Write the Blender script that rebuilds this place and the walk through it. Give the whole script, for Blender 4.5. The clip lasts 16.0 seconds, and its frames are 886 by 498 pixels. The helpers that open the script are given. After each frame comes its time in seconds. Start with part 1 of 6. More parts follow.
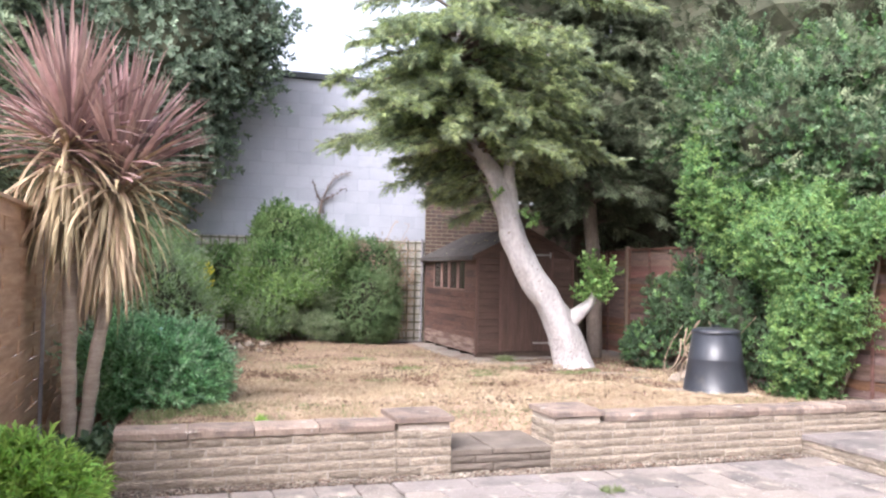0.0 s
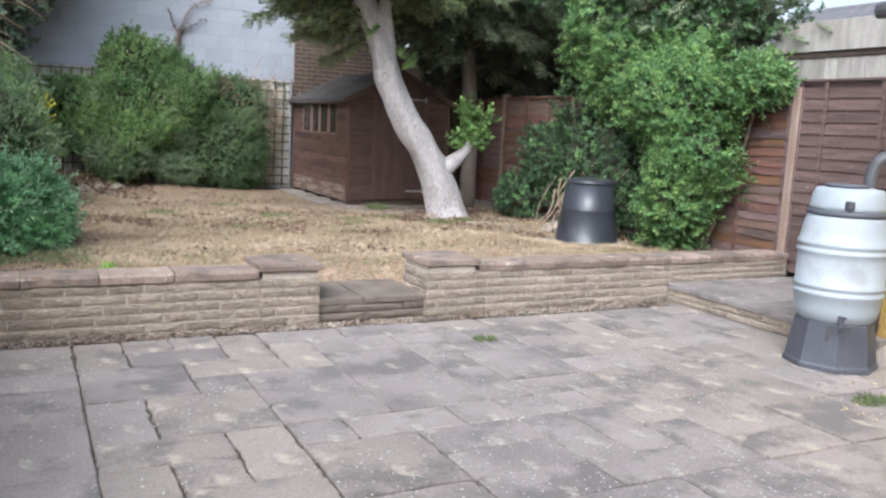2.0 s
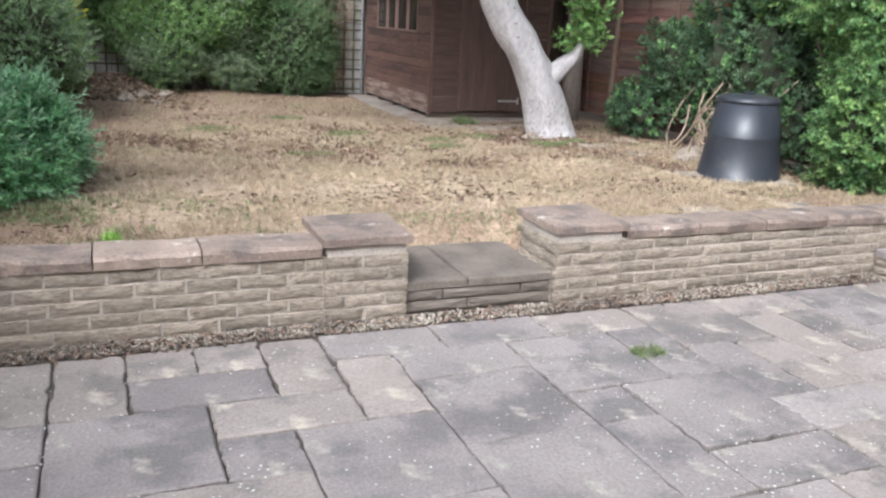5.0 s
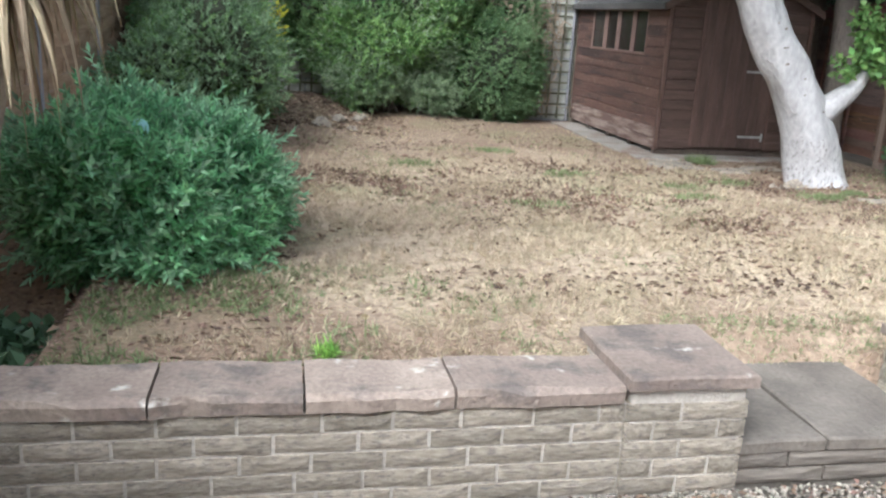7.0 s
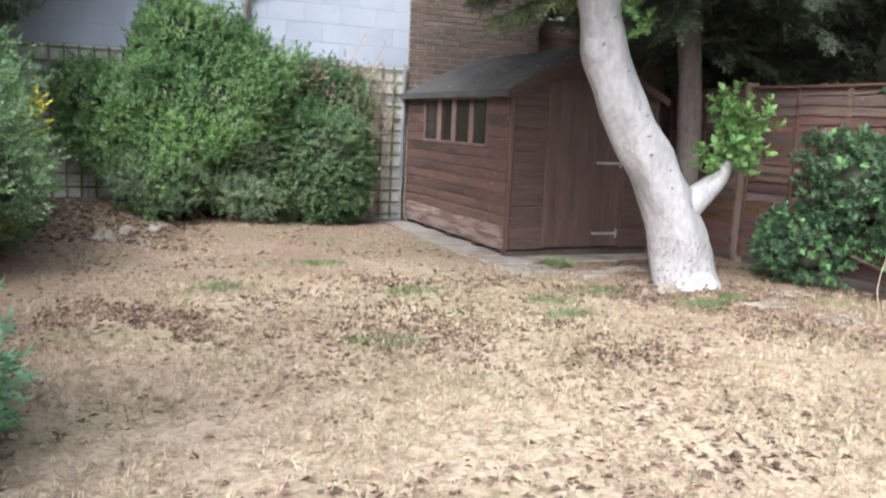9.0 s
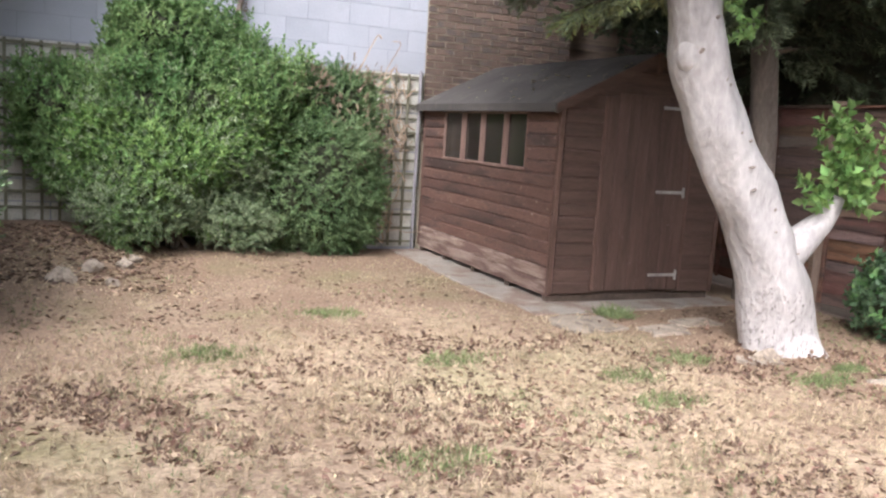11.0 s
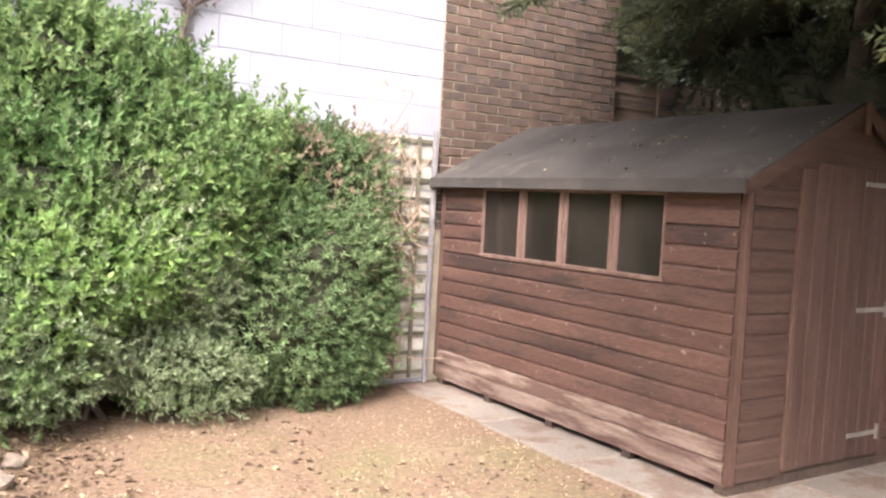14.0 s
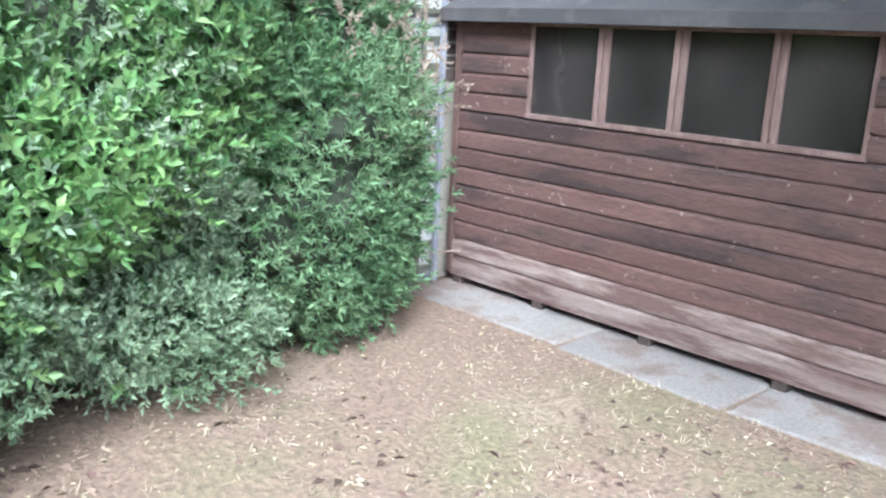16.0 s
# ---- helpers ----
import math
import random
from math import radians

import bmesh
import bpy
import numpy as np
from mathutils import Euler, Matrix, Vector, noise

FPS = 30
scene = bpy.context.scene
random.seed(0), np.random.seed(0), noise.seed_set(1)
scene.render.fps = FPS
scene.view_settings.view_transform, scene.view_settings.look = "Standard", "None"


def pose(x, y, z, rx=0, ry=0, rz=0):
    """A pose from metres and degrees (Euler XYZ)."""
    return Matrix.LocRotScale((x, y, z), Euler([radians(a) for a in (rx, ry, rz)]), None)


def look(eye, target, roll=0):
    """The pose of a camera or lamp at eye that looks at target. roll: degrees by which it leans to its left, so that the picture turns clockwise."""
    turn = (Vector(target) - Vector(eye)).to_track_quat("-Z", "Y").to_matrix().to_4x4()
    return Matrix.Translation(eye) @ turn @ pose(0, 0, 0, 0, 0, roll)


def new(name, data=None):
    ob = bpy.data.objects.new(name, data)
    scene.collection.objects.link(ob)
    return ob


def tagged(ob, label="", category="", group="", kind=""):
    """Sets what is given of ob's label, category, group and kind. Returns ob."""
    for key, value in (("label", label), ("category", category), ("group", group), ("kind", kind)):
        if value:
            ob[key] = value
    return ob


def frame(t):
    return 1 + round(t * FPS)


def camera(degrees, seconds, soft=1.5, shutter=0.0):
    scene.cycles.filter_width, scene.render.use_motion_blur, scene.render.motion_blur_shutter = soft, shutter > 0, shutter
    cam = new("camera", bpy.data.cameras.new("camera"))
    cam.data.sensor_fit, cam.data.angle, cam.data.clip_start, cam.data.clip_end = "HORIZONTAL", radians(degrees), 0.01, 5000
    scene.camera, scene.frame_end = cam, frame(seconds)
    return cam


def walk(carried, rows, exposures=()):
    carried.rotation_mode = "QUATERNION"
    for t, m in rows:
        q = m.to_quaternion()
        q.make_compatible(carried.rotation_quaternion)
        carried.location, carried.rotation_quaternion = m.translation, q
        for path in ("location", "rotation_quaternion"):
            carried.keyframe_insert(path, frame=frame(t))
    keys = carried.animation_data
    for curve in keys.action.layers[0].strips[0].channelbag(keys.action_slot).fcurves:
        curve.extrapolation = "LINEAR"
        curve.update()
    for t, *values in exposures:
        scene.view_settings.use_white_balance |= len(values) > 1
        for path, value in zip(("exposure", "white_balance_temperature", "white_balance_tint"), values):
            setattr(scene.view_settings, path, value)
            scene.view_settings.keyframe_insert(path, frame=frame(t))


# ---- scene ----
cam = camera(56.3, 16.0, soft=2.3)
PATH = [
    (0, (-4.561, -12.403, 1.313), (-3.95, -10.5, 1.373), 1.1),
    (0.5, (-4.536, -12.402, 1.295), (-3.771, -10.555, 1.258), 1.7),
    (1, (-4.511, -12.35, 1.243), (-3.596, -10.579, 1.083), 2.7),
    (1.5, (-4.479, -12.211, 1.229), (-3.526, -10.47, 0.983), 3.2),
    (2, (-4.417, -11.983, 1.238), (-3.517, -10.221, 0.949), 2.9),
    (2.5, (-4.351, -11.653, 1.248), (-3.514, -9.865, 0.929), 2.2),
    (3, (-4.283, -11.269, 1.245), (-3.418, -9.496, 0.915), 2.2),
    (5.5, (-3.873, -9.857, 1.31), (-3.216, -8.06, 0.73), 3.3),
    (6, (-3.971, -9.555, 1.292), (-3.409, -7.728, 0.703), 3.6),
    (6.5, (-4.057, -9.124, 1.288), (-3.583, -7.266, 0.721), 3.6),
    (7, (-4.062, -8.607, 1.308), (-3.682, -6.717, 0.774), 3.4),
    (7.5, (-4.062, -8.057, 1.339), (-3.714, -6.139, 0.895), 1.8),
    (8, (-3.766, -7.712, 1.316), (-3.236, -5.815, 0.968), 2.0),
    (10.5, (-3.66, -6.195, 1.252), (-2.821, -4.403, 0.965), 2.8),
    (11, (-3.562, -5.755, 1.34), (-2.749, -3.949, 1.058), 3.7),
    (11.5, (-3.592, -5.377, 1.355), (-2.795, -3.572, 1.029), 3.2),
    (12, (-3.593, -4.857, 1.351), (-2.746, -3.076, 1.02), 2.5),
    (12.5, (-3.621, -4.291, 1.399), (-2.776, -2.491, 1.183), 2.1),
    (13, (-3.593, -3.745, 1.402), (-2.757, -1.928, 1.357), 1.4),
    (13.5, (-3.526, -3.179, 1.42), (-2.63, -1.391, 1.403), 2.0),
    (14, (-3.501, -2.688, 1.42), (-2.429, -1.003, 1.31), 3.0),
    (14.5, (-3.467, -2.139, 1.398), (-2.277, -0.55, 1.154), 4.1),
    (15, (-3.444, -1.618, 1.404), (-2.232, -0.077, 1.009), 4.6),
    (15.5, (-3.462, -1.122, 1.433), (-2.205, 0.356, 0.947), 3.6),
    (16, (-3.483, -0.667, 1.457), (-2.128, 0.717, 0.96), 2.6),
]
# ---------------- world, sun, exposure ----------------
EXPO = [(0.0, 1.8, 6100, 18), (0.6, 1.5, 6100, 17), (1.2, 1.1, 5900, 12), (2.5, 1.2, 5750, 9), (5.5, 1.22, 5750, 8), (7.5, 1.45, 5500, 3),
        (11.0, 1.6, 6100, 14), (12.5, 1.85, 6200, 10), (13.5, 2.3, 6700, 18), (14.3, 2.25, 6700, 19), (15.0, 2.05, 5400, 9), (16.0, 2.2, 5000, 5)]
walk(cam, [(t, look(eye, target, roll)) for t, eye, target, roll in PATH], EXPO)

SUN_FROM = Vector((-0.50, -0.52, 0.70)).normalized()
world = bpy.data.worlds.new("sky")
scene.world = world
world.use_nodes = True
wn = world.node_tree.nodes
sky = wn.new("ShaderNodeTexSky")
sky.sky_type = "NISHITA"
sky.sun_disc = False
sky.sun_elevation = math.asin(SUN_FROM.z)
sky.sun_rotation = math.atan2(SUN_FROM.x, SUN_FROM.y)
sky.air_density, sky.dust_density, sky.ozone_density = 1.0, 6.0, 0.6
haze = wn.new("ShaderNodeHueSaturation")
haze.inputs["Saturation"].default_value = 0.35
world.node_tree.links.new(sky.outputs[0], haze.inputs["Color"])
world.node_tree.links.new(haze.outputs[0], wn["Background"].inputs["Color"])
wn["Background"].inputs["Strength"].default_value = 0.15
sun_data = bpy.data.lights.new("sun", "SUN")
sun_data.energy, sun_data.angle, sun_data.color = 0.75, radians(20), (1.0, 0.95, 0.88)
sun = new("sun", sun_data)
sun.matrix_world = look(SUN_FROM * 30, (0, 0, 0))

# ---------------- materials ----------------


def material(name, low, high, scale=3.0, fine=60.0, rough=0.85, bump=0.3, spread=0.15, island=0.0, spots=None,
             spot_amount=0.62, stretch=(1, 1, 1), metal=0.0, translucent=0.0, spot_scale=2.0, bump_fine=None, grain=0.2, flecks=None, fleck_amount=0.7, fleck_scale=14.0):
    """Two colours mixed by coarse noise, shaded by fine noise, varied from object to object or island to island."""
    m = bpy.data.materials.new(name)
    m.use_nodes = True
    nt = m.node_tree
    n, l = nt.nodes, nt.links
    p = n["Principled BSDF"]
    tc = n.new("ShaderNodeTexCoord")
    info = n.new("ShaderNodeObjectInfo")
    shift = n.new("ShaderNodeVectorMath")
    shift.operation = "MULTIPLY_ADD"
    l.new(tc.outputs["Object"], shift.inputs[0])
    shift.inputs[1].default_value = stretch
    kick = n.new("ShaderNodeVectorMath")
    kick.operation = "SCALE"
    kick.inputs[0].default_value = (13.0, 7.0, 29.0)
    l.new(info.outputs["Random"], kick.inputs["Scale"])
    l.new(kick.outputs[0], shift.inputs[2])
    big = n.new("ShaderNodeTexNoise")
    big.inputs["Scale"].default_value, big.inputs["Detail"].default_value = scale, 5
    l.new(shift.outputs[0], big.inputs["Vector"])
    small = n.new("ShaderNodeTexNoise")
    small.inputs["Scale"].default_value, small.inputs["Detail"].default_value = fine, 3
    l.new(shift.outputs[0], small.inputs["Vector"])
    ramp = n.new("ShaderNodeMapRange")
    ramp.inputs["From Min"].default_value, ramp.inputs["From Max"].default_value = 0.32, 0.68
    l.new(big.outputs["Fac"], ramp.inputs["Value"])
    mix = n.new("ShaderNodeMix")
    mix.data_type = "RGBA"
    mix.inputs["A"].default_value, mix.inputs["B"].default_value = (*low, 1), (*high, 1)
    l.new(ramp.outputs[0], mix.inputs["Factor"])
    col = mix.outputs["Result"]
    if spots:
        sn = n.new("ShaderNodeTexNoise")
        sn.inputs["Scale"].default_value, sn.inputs["Detail"].default_value = spot_scale, 6
        sn.inputs["Roughness"].default_value = 0.65
        l.new(shift.outputs[0], sn.inputs["Vector"])
        sr = n.new("ShaderNodeMapRange")
        sr.inputs["From Min"].default_value, sr.inputs["From Max"].default_value = spot_amount - 0.06, spot_amount + 0.06
        l.new(sn.outputs["Fac"], sr.inputs["Value"])
        sm = n.new("ShaderNodeMix")
        sm.data_type = "RGBA"
        sm.inputs["B"].default_value = (*spots, 1)
        l.new(col, sm.inputs["A"])
        l.new(sr.outputs[0], sm.inputs["Factor"])
        col = sm.outputs["Result"]
    if flecks:
        sn = n.new("ShaderNodeTexNoise")
        sn.inputs["Scale"].default_value, sn.inputs["Detail"].default_value = fleck_scale, 4
        l.new(tc.outputs["Object"], sn.inputs["Vector"])
        sr = n.new("ShaderNodeMapRange")
        sr.inputs["From Min"].default_value, sr.inputs["From Max"].default_value = fleck_amount - 0.03, fleck_amount + 0.03
        l.new(sn.outputs["Fac"], sr.inputs["Value"])
        sm = n.new("ShaderNodeMix")
        sm.data_type = "RGBA"
        sm.inputs["B"].default_value = (*flecks, 1)
        l.new(col, sm.inputs["A"])
        l.new(sr.outputs[0], sm.inputs["Factor"])
        col = sm.outputs["Result"]
    hsv = n.new("ShaderNodeHueSaturation")
    val = n.new("ShaderNodeMapRange")
    val.inputs["To Min"].default_value, val.inputs["To Max"].default_value = 1 - grain, 1 + grain
    val.inputs["From Min"].default_value, val.inputs["From Max"].default_value = 0.25, 0.75
    l.new(small.outputs["Fac"], val.inputs["Value"])
    ran = n.new("ShaderNodeMapRange")
    amount = island or spread
    ran.inputs["To Min"].default_value, ran.inputs["To Max"].default_value = 1 - amount, 1 + amount
    if island:
        geo = n.new("ShaderNodeNewGeometry")
        l.new(geo.outputs["Random Per Island"], ran.inputs["Value"])
        hr = n.new("ShaderNodeMapRange")
        hr.inputs["To Min"].default_value, hr.inputs["To Max"].default_value = 0.485, 0.52
        mul7 = n.new("ShaderNodeMath")
        mul7.operation = "MULTIPLY"
        mul7.inputs[1].default_value = 7.31
        fr = n.new("ShaderNodeMath")
        fr.operation = "FRACT"
        l.new(geo.outputs["Random Per Island"], mul7.inputs[0])
        l.new(mul7.outputs[0], fr.inputs[0])
        l.new(fr.outputs[0], hr.inputs["Value"])
        l.new(hr.outputs[0], hsv.inputs["Hue"])
    else:
        l.new(info.outputs["Random"], ran.inputs["Value"])
        if spread >= 0.18:
            for factor, socket, lo, hi in ((7.31, "Hue", 0.475, 0.525), (3.77, "Saturation", 0.55, 1.25)):
                mul = n.new("ShaderNodeMath")
                mul.operation = "MULTIPLY"
                mul.inputs[1].default_value = factor
                fr = n.new("ShaderNodeMath")
                fr.operation = "FRACT"
                hr = n.new("ShaderNodeMapRange")
                hr.inputs["To Min"].default_value, hr.inputs["To Max"].default_value = lo, hi
                l.new(info.outputs["Random"], mul.inputs[0])
                l.new(mul.outputs[0], fr.inputs[0])
                l.new(fr.outputs[0], hr.inputs["Value"])
                l.new(hr.outputs[0], hsv.inputs[socket])
    mm = n.new("ShaderNodeMath")
    mm.operation = "MULTIPLY"
    l.new(val.outputs[0], mm.inputs[0])
    l.new(ran.outputs[0], mm.inputs[1])
    l.new(mm.outputs[0], hsv.inputs["Value"])
    l.new(col, hsv.inputs["Color"])
    l.new(hsv.outputs[0], p.inputs["Base Color"])
    p.inputs["Roughness"].default_value = rough
    p.inputs["Metallic"].default_value = metal
    if bump:
        b = n.new("ShaderNodeBump")
        b.inputs["Strength"].default_value = bump
        b.inputs["Distance"].default_value = 0.02
        bn = small
        if bump_fine:
            bn = n.new("ShaderNodeTexNoise")
            bn.inputs["Scale"].default_value, bn.inputs["Detail"].default_value = bump_fine, 4
            l.new(shift.outputs[0], bn.inputs["Vector"])
        l.new(bn.outputs["Fac"], b.inputs["Height"])
        l.new(b.outputs[0], p.inputs["Normal"])
    if translucent:
        tr = n.new("ShaderNodeBsdfTranslucent")
        l.new(hsv.outputs[0], tr.inputs["Color"])
        ms = n.new("ShaderNodeMixShader")
        ms.inputs[0].default_value = translucent
        l.new(p.outputs[0], ms.inputs[1])
        l.new(tr.outputs[0], ms.inputs[2])
        l.new(ms.outputs[0], n["Material Output"].inputs["Surface"])
    return m


M_SOIL = material("soil", (0.12, 0.085, 0.055), (0.20, 0.15, 0.10), 2, 40, 0.95, 0.6)
M_LAWN = material("dry_lawn", (0.33, 0.24, 0.17), (0.48, 0.375, 0.265), 0.9, 38, 0.95, 0.8, spots=(0.24, 0.165, 0.115), spot_amount=0.56, spot_scale=11.0, grain=0.34)
M_LITTER = material("bare_soil_litter", (0.30, 0.20, 0.13), (0.42, 0.30, 0.20), 3, 50, 0.95, 0.5, spots=(0.2, 0.14, 0.09), spot_amount=0.58, spot_scale=9.0)
M_STRAW = material("dry_grass", (0.38, 0.295, 0.20), (0.57, 0.465, 0.335), 1, 20, 0.8, 0, island=0.3)
M_GRASS = material("green_grass", (0.17, 0.22, 0.09), (0.26, 0.31, 0.15), 1, 20, 0.7, 0, island=0.35, translucent=0.2)
M_DEAD = material("dead_leaf", (0.10, 0.060, 0.042), (0.22, 0.14, 0.10), 1, 20, 0.8, 0, island=0.45)
M_PALE = material("pale_leaf", (0.40, 0.31, 0.18), (0.56, 0.46, 0.31), 1, 20, 0.7, 0, island=0.3)
M_SLAB = material("patio_slab", (0.195, 0.172, 0.164), (0.295, 0.258, 0.245), 1.6, 70, 0.8, 0.35, 0.08, spots=(0.150, 0.136, 0.130), spot_amount=0.55, spot_scale=2.4, flecks=(0.36, 0.325, 0.28), fleck_amount=0.65, fleck_scale=3.5)
M_SLABWARM = material("worn_sandy_slab", (0.215, 0.186, 0.168), (0.308, 0.267, 0.240), 1.8, 70, 0.8, 0.3, 0.08, spots=(0.155, 0.138, 0.130), spot_amount=0.56, spot_scale=2.4, flecks=(0.39, 0.34, 0.285), fleck_amount=0.63, fleck_scale=3.5)
M_BED = material("joint_dirt", (0.055, 0.045, 0.036), (0.12, 0.10, 0.08), 9, 60, 0.95, 0.5)
M_LICHEN = material("lichen_spot", (0.42, 0.395, 0.36), (0.62, 0.59, 0.55), 4, 60, 0.9, 0.2, island=0.2)
M_STONE = material("walling_stone", (0.335, 0.278, 0.215), (0.53, 0.45, 0.36), 5, 50, 0.88, 0.8, 0.175, spots=(0.25, 0.21, 0.185), spot_amount=0.57, spot_scale=7)
M_STONEDARK = material("dark_walling_stone", (0.13, 0.108, 0.09), (0.215, 0.18, 0.15), 5, 50, 0.88, 0.5, 0.15)
M_COPING = material("coping_stone", (0.20, 0.150, 0.125), (0.32, 0.250, 0.205), 3, 55, 0.88, 0.5, 0.13, spots=(0.15, 0.12, 0.105), spot_amount=0.55, spot_scale=5, flecks=(0.46, 0.41, 0.36), fleck_amount=0.68, fleck_scale=9)
M_MORTAR = material("pale_mortar", (0.42, 0.37, 0.32), (0.54, 0.48, 0.42), 6, 80, 0.95, 0.4)
M_GRAVEL = material("gravel_stone", (0.13, 0.10, 0.08), (0.42, 0.37, 0.31), 3, 60, 0.85, 0.2, island=0.6)
M_WHITE = material("white_painted_block", (0.345, 0.368, 0.425), (0.415, 0.437, 0.495), 1.5, 45, 0.75, 0.15, 0.025, grain=0.03, spots=(0.34, 0.36, 0.41), spot_amount=0.62, spot_scale=1.5)
M_WHITEJ = material("white_painted_joint", (0.305, 0.325, 0.38), (0.375, 0.40, 0.455), 3, 60, 0.8, 0.2, grain=0.05)
M_GREYBLOCK = material("grey_mossy_block", (0.42, 0.41, 0.37), (0.58, 0.57, 0.53), 4, 60, 0.9, 0.3, 0.12, spots=(0.30, 0.31, 0.24), spot_amount=0.6)
M_BRICK = material("brown_brick", (0.100, 0.068, 0.054), (0.170, 0.115, 0.090), 8, 80, 0.9, 0.4, 0.17, spots=(0.085, 0.068, 0.062), spot_amount=0.56, spot_scale=5)
M_BRICKJ = material("brick_mortar", (0.30, 0.265, 0.205), (0.38, 0.335, 0.265), 6, 70, 0.95, 0.3)
M_SHED = material("brown_stained_board", (0.105, 0.056, 0.045), (0.165, 0.094, 0.075), 2, 25, 0.7, 0.3, 0.12, stretch=(2, 0.8, 4), spots=(0.060, 0.038, 0.033), spot_amount=0.54, spot_scale=1.0, flecks=(0.27, 0.20, 0.17), fleck_amount=0.70, fleck_scale=24)
# Darker copy of the side board stain; the trees' shade is in the colour.
M_SHEDF = material("shaded_brown_stained_board", (0.064, 0.037, 0.029), (0.106, 0.063, 0.049), 3, 25, 0.7, 0.25, 0.10, stretch=(0.7, 4, 6), flecks=(0.18, 0.13, 0.11), fleck_amount=0.74, fleck_scale=26)
M_SHEDPALE = material("weathered_bare_board", (0.20, 0.135, 0.11), (0.34, 0.265, 0.225), 3, 30, 0.85, 0.3, 0.08, stretch=(4, 0.9, 7), spots=(0.14, 0.085, 0.07), spot_amount=0.50, spot_scale=1.6)
M_SHEDTRIM = material("shed_trim", (0.080, 0.044, 0.034), (0.130, 0.075, 0.058), 4, 30, 0.75, 0.2, 0.1, stretch=(4, 4, 0.7))
M_WINTRIM = material("window_trim", (0.17, 0.105, 0.085), (0.27, 0.18, 0.15), 4, 30, 0.75, 0.2, 0.1, stretch=(4, 4, 0.7))
# Door boards darkened likewise for the shade on the gable end.
M_DOOR = material("shaded_door_board", (0.064, 0.037, 0.029), (0.106, 0.062, 0.049), 3, 30, 0.7, 0.2, 0.1, stretch=(6, 4, 0.7), flecks=(0.18, 0.13, 0.11), fleck_amount=0.74, fleck_scale=26)
M_FELT = material("grey_roofing_felt", (0.055, 0.050, 0.048), (0.095, 0.086, 0.082), 2, 200, 0.9, 0.35, spots=(0.12, 0.105, 0.095), spot_amount=0.62, spot_scale=3)
M_DARKWOOD = material("dark_bearer", (0.05, 0.035, 0.028), (0.09, 0.065, 0.05), 4, 30, 0.9, 0.2)
M_STEEL = material("galvanised_steel", (0.30, 0.29, 0.28), (0.45, 0.44, 0.42), 8, 80, 0.5, 0.1, metal=0.6)
M_BARK = material("pale_grey_bark", (0.36, 0.335, 0.33), (0.49, 0.465, 0.46), 3, 26, 0.9, 0.8, spots=(0.27, 0.25, 0.24), spot_amount=0.66, spot_scale=6, stretch=(1, 1, 0.5), flecks=(0.17, 0.155, 0.145), fleck_amount=0.80, fleck_scale=16)
M_BARKBASE = material("fissured_pale_bark", (0.36, 0.335, 0.33), (0.48, 0.455, 0.45), 3, 26, 0.9, 1.0, spots=(0.15, 0.135, 0.125), spot_amount=0.60, spot_scale=36, stretch=(1, 1, 0.5))
M_BARKD = material("dark_bark", (0.09, 0.07, 0.055), (0.16, 0.13, 0.10), 5, 40, 0.95, 0.6, stretch=(1, 1, 0.4))
M_BARKM = material("grey_brown_bark", (0.17, 0.14, 0.12), (0.27, 0.225, 0.195), 5, 40, 0.95, 0.7, stretch=(1, 1, 0.4))
M_VINE = material("pale_dry_vine", (0.33, 0.245, 0.18), (0.50, 0.40, 0.31), 5, 40, 0.9, 0.2)
M_TWIG = material("dry_twig", (0.22, 0.165, 0.12), (0.36, 0.28, 0.21), 5, 40, 0.9, 0.2)
M_PALMBARK = material("palm_trunk_bark", (0.30, 0.245, 0.20), (0.43, 0.365, 0.30), 6, 60, 0.9, 0.6, stretch=(1, 1, 5))
M_BIN = material("black_bin_plastic", (0.024, 0.026, 0.034), (0.038, 0.042, 0.052), 3, 60, 0.36, 0.06, spots=(0.07, 0.068, 0.066), spot_amount=0.68, grain=0.06)
M_BUTT = material("pale_grey_plastic", (0.31, 0.355, 0.39), (0.40, 0.445, 0.48), 2, 40, 0.58, 0.02, grain=0.03, spots=(0.31, 0.33, 0.34), spot_amount=0.64)
M_STAND = material("dark_grey_plastic", (0.06, 0.065, 0.08), (0.09, 0.095, 0.115), 3, 60, 0.5, 0.05, spots=(0.14, 0.14, 0.14), spot_amount=0.66)
M_PIPE = material("grey_black_pipe", (0.05, 0.05, 0.055), (0.08, 0.08, 0.09), 3, 60, 0.45, 0.05)
M_OCHRE = material("ochre_pebbledash", (0.36, 0.22, 0.05), (0.55, 0.37, 0.12), 40, 130, 0.9, 0.9, spots=(0.62, 0.47, 0.24), spot_amount=0.60, spot_scale=45, bump_fine=90)
M_FENCEL = material("orange_brown_fence", (0.34, 0.215, 0.14), (0.50, 0.35, 0.235), 3, 30, 0.85, 0.25, 0.13, stretch=(3, 0.8, 8))
M_FENCER = material("red_brown_fence", (0.115, 0.060, 0.043), (0.185, 0.103, 0.073), 3, 30, 0.85, 0.25, 0.18, stretch=(3, 0.8, 8), spots=(0.07, 0.045, 0.036), spot_amount=0.57, spot_scale=1.5, flecks=(0.28, 0.20, 0.16), fleck_amount=0.72, fleck_scale=18)
